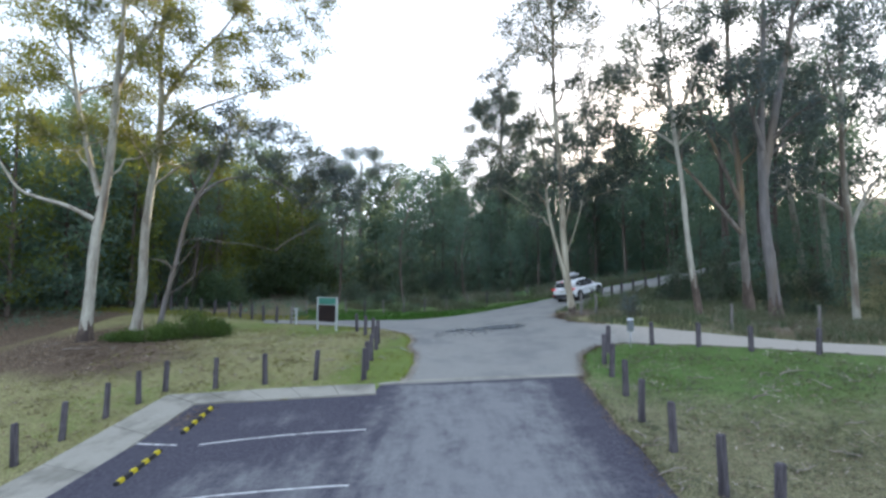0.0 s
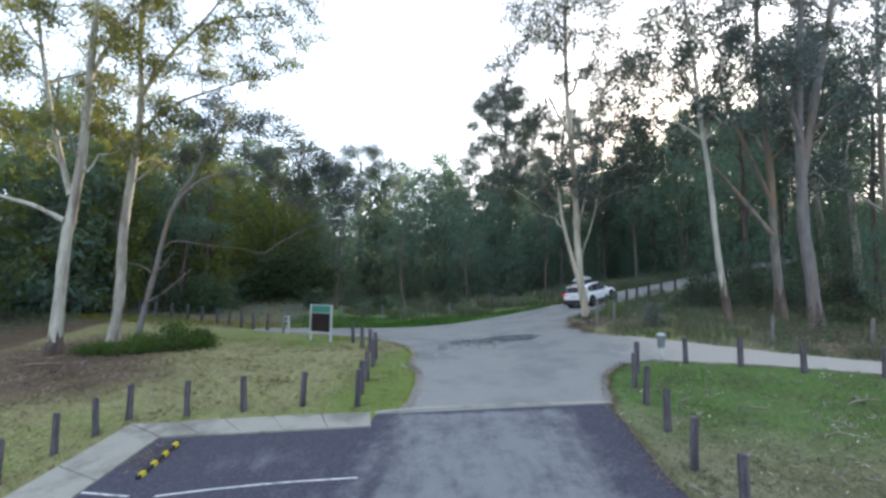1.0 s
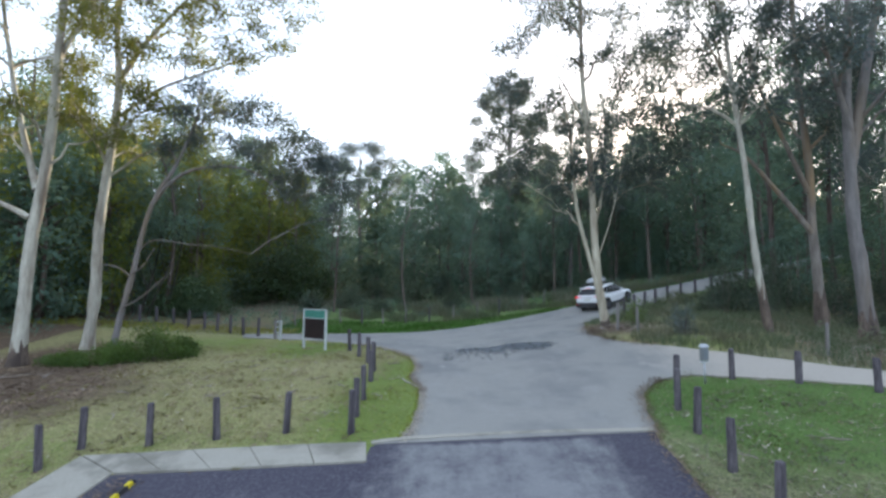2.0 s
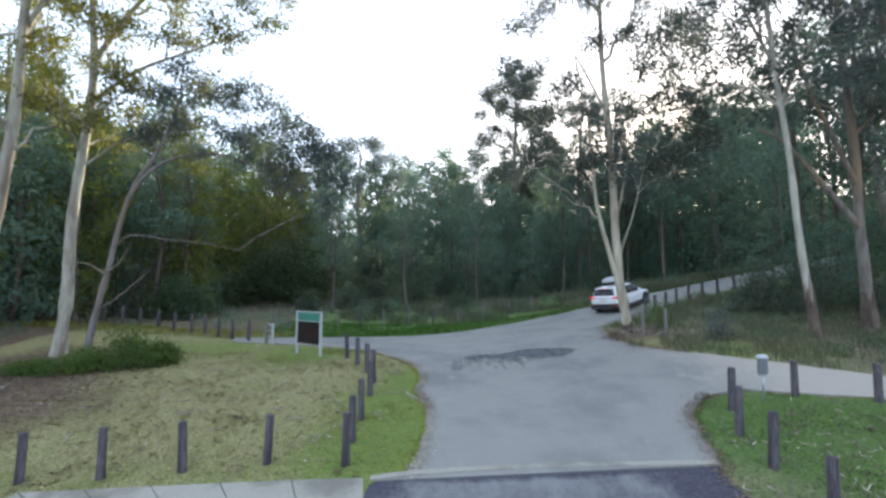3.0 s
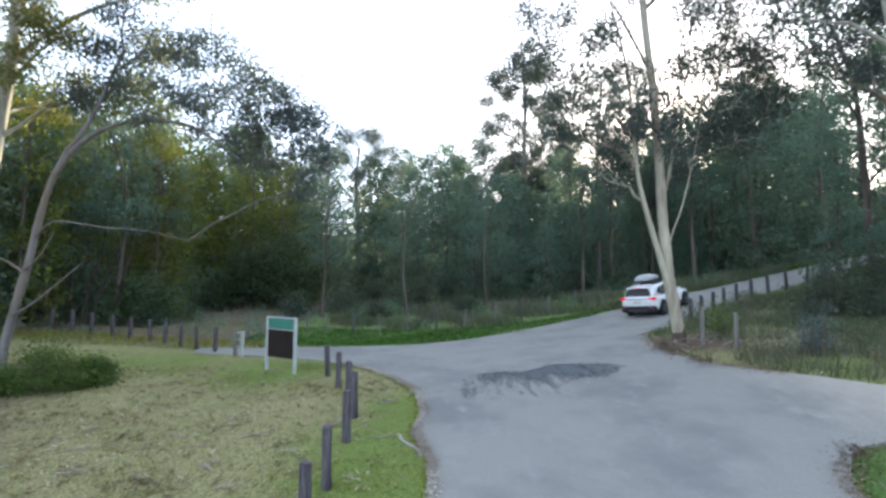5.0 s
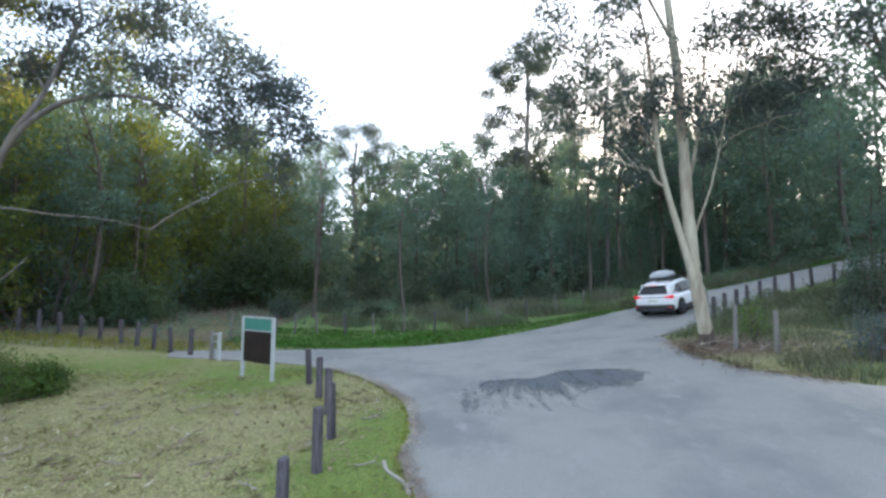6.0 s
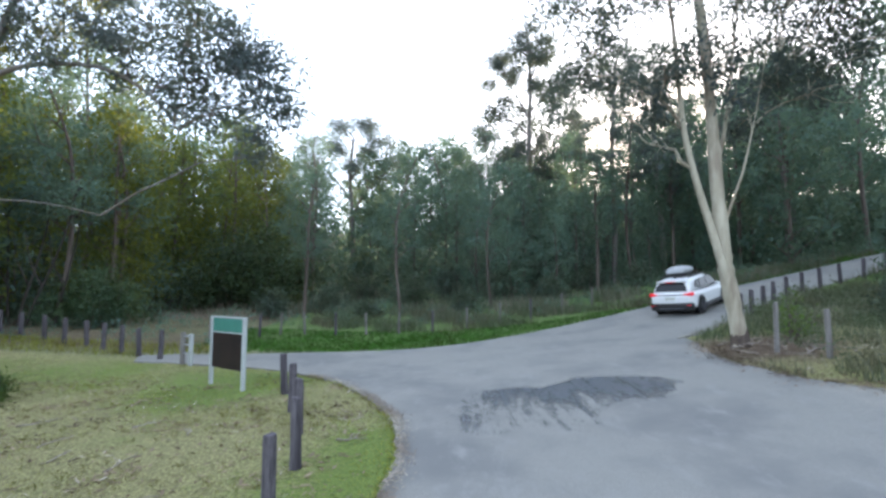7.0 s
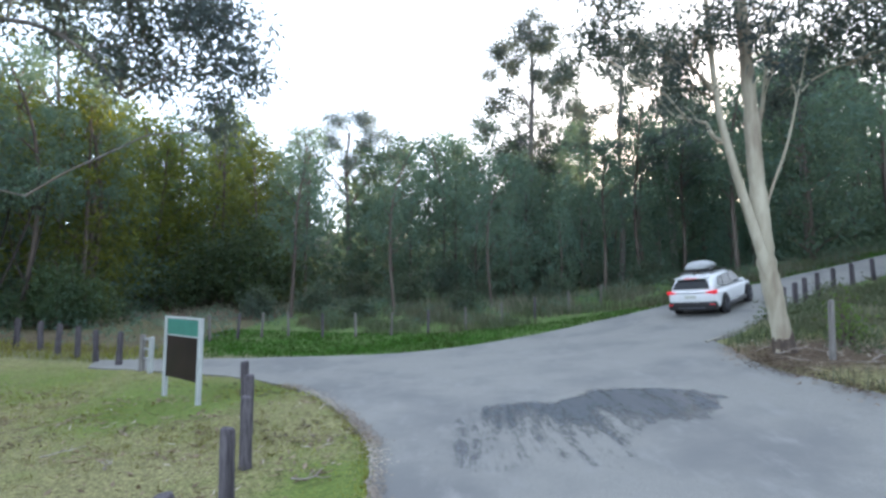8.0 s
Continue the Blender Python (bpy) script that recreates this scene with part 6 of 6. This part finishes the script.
def parched(x, y, rg):
    clumps = patchy(x, y, 2.3, 6.0) + 0.6 * patchy(x, y, 6.0, 1.0) > rg.uniform(-0.35, 0.35, len(x))
    return clumps & (greenness(x, y) + 0.35 * patchy(x, y, 0.9, 2.0) < rg.uniform(0.0, 1.0, len(x)) - 0.6 * littered(x, y))


NEAR_L, NEAR_R = (-15, -1.0, 12, 31), (3.9, 15, 4, 21)
for k, box in enumerate((NEAR_L, NEAR_R)):
    n = 105000 if k == 0 else 80000
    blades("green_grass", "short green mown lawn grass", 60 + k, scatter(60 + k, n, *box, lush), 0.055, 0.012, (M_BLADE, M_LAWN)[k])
    blades("dry_grass", "short straw-coloured dry lawn grass", 70 + k, scatter(70 + k, n, *box, parched), 0.06, 0.013, (M_STRAW, M_HAY)[k], 0.8)
tuft_at = scatter(76, 2200, -14, -3, 12, 30, lambda x, y, rg: rg.uniform(0, 1, len(x)) > 0.3 + greenness(x, y))
blades("grass_tussocks", "dead straw tufts scattered over the lawn", 76, np.repeat(tuft_at, 9, axis=0) + np.random.default_rng(76).normal(0, 0.05, (len(tuft_at) * 9, 3)) * np.array([1, 1, 0]), 0.13, 0.016, M_STRAW, 1.0)
tuft_at = scatter(77, 1600, 4.2, 14, 4, 18, lambda x, y, rg: rg.uniform(0, 1, len(x)) > 0.2)
blades("grass_tussocks", "straggling tufts of grass in the lawn by the posts", 77, np.repeat(tuft_at, 9, axis=0) + np.random.default_rng(77).normal(0, 0.05, (len(tuft_at) * 9, 3)) * np.array([1, 1, 0]), 0.12, 0.016, M_HAY, 0.9)
edge_at = [(x + float(rs.normal(0, 0.05)) - 0.04, y + float(rs.normal(0, 0.05))) for x, y in rough_edge(LEFT_EDGE[1:12]) for _ in range(16)]
lawn_edge_at = [(x + 0.08 + abs(float(rs.normal(0, 0.07))), y + float(rs.normal(0, 0.2))) for x, y in rough_edge(PATH_LOW[6:]) + park_right[:40] for _ in range(11)]
blades("edge_grass", "uneven fringe of darker grass along the lawn edge of the asphalt", 79, np.array([(x, y, float(lie(x, y))) for x, y in lawn_edge_at]), 0.05, 0.014, M_LAWN, 0.7)
blades("edge_grass", "uneven fringe of grass along the asphalt edges", 78, np.array([(x, y, float(lie(x, y))) for x, y in edge_at]), 0.055, 0.014, M_BLADE, 0.7)
for seed, n, box in ((80, 48000, (-10.5, 14, 32.5, 38.8)), (87, 26000, (12, 30, 39.5, 46))):
    blades("verge_grass", "bright green grass on the far verge bank", seed, scatter(seed, n, *box, lambda x, y, rg: greenness(x, y) > rg.uniform(0.2, 0.9, len(x))), 0.12, 0.036, M_VERGE)
blades("tall_verge_grass", "tall dry tussock grass along the fence and wood edge", 81, scatter(81, 7000, -4, 24, 39.5, 45, lambda x, y, rg: (patchy(x, y, 0.5, 7.0) > -0.02)), 0.7, 0.03, M_HAY, 0.3)
blades("tall_green_grass", "tall green grass among the dry tussocks", 82, scatter(82, 24000, -8, 28, 38.5, 44, lambda x, y, rg: (patchy(x, y, 0.4, 3.0) > 0.0)), 0.5, 0.03, M_SEDGE, 0.3)
blades("bank_grass", "long dull grass and sedge on the scrubby bank", 83, scatter(83, 48000, 6.2, 24, 17, 37, lambda x, y, rg: beyond_track(x, y) & off_kerb(x, y) & (patchy(x, y, 0.6, 5.0) > -0.1) & (littered(x, y) < rg.uniform(0.3, 1.3, len(x))) & (np.hypot(x - 7.6, y - 27.2) > rg.uniform(1.2, 2.4, len(x)))), 0.42, 0.022, M_SEDGE, 0.4)
blades("bank_straw", "dead bleached grass on the scrubby bank", 84, scatter(84, 9000, 6.2, 24, 17, 37, lambda x, y, rg: beyond_track(x, y) & off_kerb(x, y) & (patchy(x, y, 0.6, 8.0) > 0.0) & (littered(x, y) < rg.uniform(0.1, 1.2, len(x))) & (np.hypot(x - 7.6, y - 27.2) > rg.uniform(1.2, 2.4, len(x)))), 0.42, 0.02, M_HAY, 0.4)
blades("hollow_grass", "pale dry grass in the open hollow under the trees", 86, scatter(86, 20000, -16, 12, 44, 70, lambda x, y, rg: patchy(x, y, 0.35, 2.5) > -0.1), 0.5, 0.045, M_HAY, 0.4)
blades("wood_grass", "rough grass at the edge of the left wood", 85, scatter(85, 4000, -26, -9, 31.8, 34), 0.25, 0.025, M_BLADE, 0.35)

# ---- fallen bark, sticks and leaves ----
M_LITTER = leaf_material("dead_leaves", (0.11, 0.07, 0.045), (0.36, 0.27, 0.19), (0.09, 0.06, 0.042), 0.05)
M_STICK = surface("bleached_stick", (0.34, 0.30, 0.26), (0.24, 0.20, 0.17), (0.16, 0.13, 0.11), 20, 3, 0.9, 0.4, 0.005)


def litter(seed, n, x0, x1, y0, y1, keep, length=0.12, width=0.035):
    p = scatter(seed, n, x0, x1, y0, y1, keep)
    rg = np.random.default_rng(seed)
    p[:, 2] += 0.045
    v, f = leaf_arrays(rg, p, 1, 0.005, length, width, 0.0)
    v = v.reshape(-1, 4, 3)
    v[:, :, 2] = p[:, 2:3] + (v[:, :, 2] - v[:, :1, 2]) * 0.3
    return raw_mesh("leaf_litter", v.reshape(-1, 3), f)


tagged(mesh_part("leaf_litter", litter(90, 30000, -22, -1.2, 12, 30, lambda x, y, rg: littered(x, y) + 0.2 > rg.uniform(0, 1, len(x))), M_LITTER), "fallen gum leaves and bark scraps on the lawn", "leaf litter", kind="stuff")
tagged(mesh_part("leaf_litter", litter(91, 44000, 4, 24, 5, 34, lambda x, y, rg: littered(x, y) + 0.3 > rg.uniform(0, 1, len(x))), M_LITTER), "fallen leaves and bark scraps on the bank", "leaf litter", kind="stuff")

M_SCRAP = leaf_material("pale_bark_scraps", (0.30, 0.25, 0.20), (0.50, 0.45, 0.38), (0.24, 0.19, 0.15), 0.0)
tagged(mesh_part("bark_scraps", litter(92, 5000, 4.3, 14, 4, 17, lambda x, y, rg: patchy(x, y, 0.8, 3.0) > rg.uniform(-0.3, 0.8, len(x)), 0.22, 0.03), M_SCRAP), "pale strips of shed bark in the lawn by the posts", "bark litter", kind="stuff")
tagged(mesh_part("bark_scraps", litter(93, 5200, -19, -2, 13, 27, lambda x, y, rg: patchy(x, y, 0.6, 3.0) + 0.5 * littered(x, y) > rg.uniform(-0.2, 1.0, len(x)), 0.22, 0.03), M_SCRAP), "pale strips of shed bark on the dry lawn", "bark litter", kind="stuff")
tagged(mesh_part("bark_scraps", litter(94, 5200, 6.4, 18, 17, 30, lambda x, y, rg: littered(x, y) > rg.uniform(0, 1.2, len(x)), 0.32, 0.035), M_SCRAP), "long strips of shed bark under the bank gums", "bark litter", kind="stuff")
tagged(mesh_part("brown_tussocks", litter(95, 26000, -18, -2, 12, 29, lambda x, y, rg: patchy(x, y, 1.4, 8.0) + 0.4 * littered(x, y) > rg.uniform(-0.1, 0.6, len(x)), 0.2, 0.05), M_LITTER), "flattened brown thatch in the dry lawn", "thatch", kind="stuff")



def strewn(name, label, category, seed, at, length, width, material):
    """Small scraps lying at the given spots of the plan."""
    rg = np.random.default_rng(seed)
    p = np.array([(x, y, float(lie(x, y)) + 0.03) for x, y in at])
    v, f = leaf_arrays(rg, p, 1, 0.004, length, width, 0.0)
    v = v.reshape(-1, 4, 3)
    v[:, :, 2] = p[:, 2:3] + (v[:, :, 2] - v[:, :1, 2]) * 0.25
    return tagged(mesh_part(name, raw_mesh(name, v.reshape(-1, 3), f), material), label, category, kind="stuff")


strewn("leaf_litter", "dead leaves blown against the wheel stop", "leaf litter", 96, [(-7.1 + float(rs.normal(0, 0.3)), 14.35 + float(rs.normal(0, 0.35))) for _ in range(420)], 0.1, 0.03, M_LITTER)
strewn("edge_gravel", "loose pale gravel along the road edge", "gravel", 97, [(x + abs(float(rs.normal(0, 0.12))), y + float(rs.normal(0, 0.15))) for x, y in rough_edge(LEFT_EDGE[1:12]) for _ in range(60)], 0.055, 0.04, M_SCRAP)
strewn("edge_gravel", "loose leaves and gravel along the asphalt edge", "gravel", 98, [(x - abs(float(rs.normal(0, 0.14))) + 0.05, y + float(rs.normal(0, 0.15))) for x, y in rough_edge(PATH_LOW[7:]) + park_right[:40] for _ in range(34)], 0.08, 0.03, M_LITTER)
strewn("edge_litter", "bark and leaves drifted on the island kerb", "leaf litter", 99, [(x + float(rs.normal(0.1, 0.25)), y + float(rs.normal(0, 0.2))) for x, y in rough_edge(ISLAND[:5]) for _ in range(45)], 0.16, 0.035, M_LITTER)


def stick(x, y, length, rz, r=0.012, twig=True):
    rg = np.random.default_rng(int(abs(x * 977 + y * 131)))
    a = Vector((-length / 2, 0, r))
    pts = [Vector((-length / 2 + length * u, float(rg.normal(0, 0.05)) * length, r + abs(float(rg.normal(0, 0.03))) * length)) for u in np.linspace(0, 1, 6)]
    lines = [[(p, r * (1 - 0.6 * i / 5)) for i, p in enumerate(pts)]]
    if twig:
        for s in (2, 3):
            e = pts[s] + Vector((0.25 * length * float(rg.uniform(0.5, 1)), 0.3 * length * float(rg.choice([-1, 1])), 0.04))
            lines.append([(pts[s], r * 0.6), (pts[s].lerp(e, 0.5) + Vector((0, 0, 0.02)), r * 0.45), (e, r * 0.25)])
    v, f = tube_mesh(lines, 5)
    ob = tagged(mesh_part("fallen_stick", raw_mesh("fallen_stick", v, f), M_STICK), "bleached fallen stick lying in the grass", "stick", "fallen sticks")
    ob.matrix_world = ground_pose(x, y, rz, 0.02)


for x, y, l, q in ((-4.2, 18.8, 0.5, 20), (-5.6, 22.2, 0.7, 80), (-3.6, 20.0, 0.4, 150), (-3.4, 17.6, 0.5, 75), (-2.9, 18.3, 0.6, 120), (-4.6, 20.9, 0.6, 30), (-6.3, 21.0, 0.5, 160), (-7.6, 23.4, 0.6, 70), (-5.3, 23.6, 0.45, 110), (-2.2, 22.9, 0.5, 15), (-8.9, 24.6, 0.7, 35), (-4.9, 19.6, 0.35, 55), (-5.0, 19.5, 0.45, 130), (-6.9, 22.6, 0.5, 95), (-3.1, 21.6, 0.4, 65), (-8.0, 20.6, 0.55, 10), (-10.6, 20.4, 0.7, 140), (-2.3, 18.9, 0.4, 160), (-6.0, 18.4, 0.5, 40), (7.6, 26.4, 0.8, 150), (7.0, 27.2, 0.7, 95), (8.3, 26.6, 0.9, 25), (8.8, 26.2, 0.7, 70), (7.9, 28.9, 0.8, 130), (-7.2, 19.6, 0.8, 15), (-8.6, 21.8, 0.5, 60), (-1.9, 20.6, 0.5, 5), (-9.6, 18.4, 0.6, 120), (-6.4, 24.2, 0.6, 40), (4.55, 10.9, 0.8, 35), (4.5, 11.4, 0.5, 100),
                   (8.4, 13.2, 0.9, 30), (8.9, 13.6, 0.7, 100), (10.2, 14.6, 0.9, 20), (11.2, 13.8, 0.8, 65), (5.6, 14.4, 0.5, 140), (6.4, 15.6, 0.6, 30), (4.4, 9.6, 0.7, 15), (4.3, 9.1, 0.5, 70), (7.2, 11.5, 0.6, 70), (9.2, 11.2, 0.5, 10), (7.6, 14.8, 0.8, 160), (6.2, 12.6, 0.4, 45), (10.3, 13.6, 0.7, 90), (6.8, 9.4, 0.6, 20), (7.9, 9.9, 0.5, 140), (9.3, 14.6, 0.6, 55),
                   (7.3, 27.9, 0.9, 10), (7.9, 27.5, 1.2, 60), (8.6, 27.0, 0.8, 110), (7.2, 28.6, 0.7, 20), (8.9, 25.2, 0.9, 75), (9.5, 23.6, 0.8, 35), (13.2, 20.4, 1.2, 15), (14.4, 19.6, 1.0, 95), (12.2, 21.6, 0.8, 140), (-16.2, 22.4, 1.4, 30), (-17.9, 22.9, 1.0, 75), (-14.9, 22.6, 0.9, 120)):
    stick(x, y, l, q, 0.014 if l < 0.9 else 0.022)
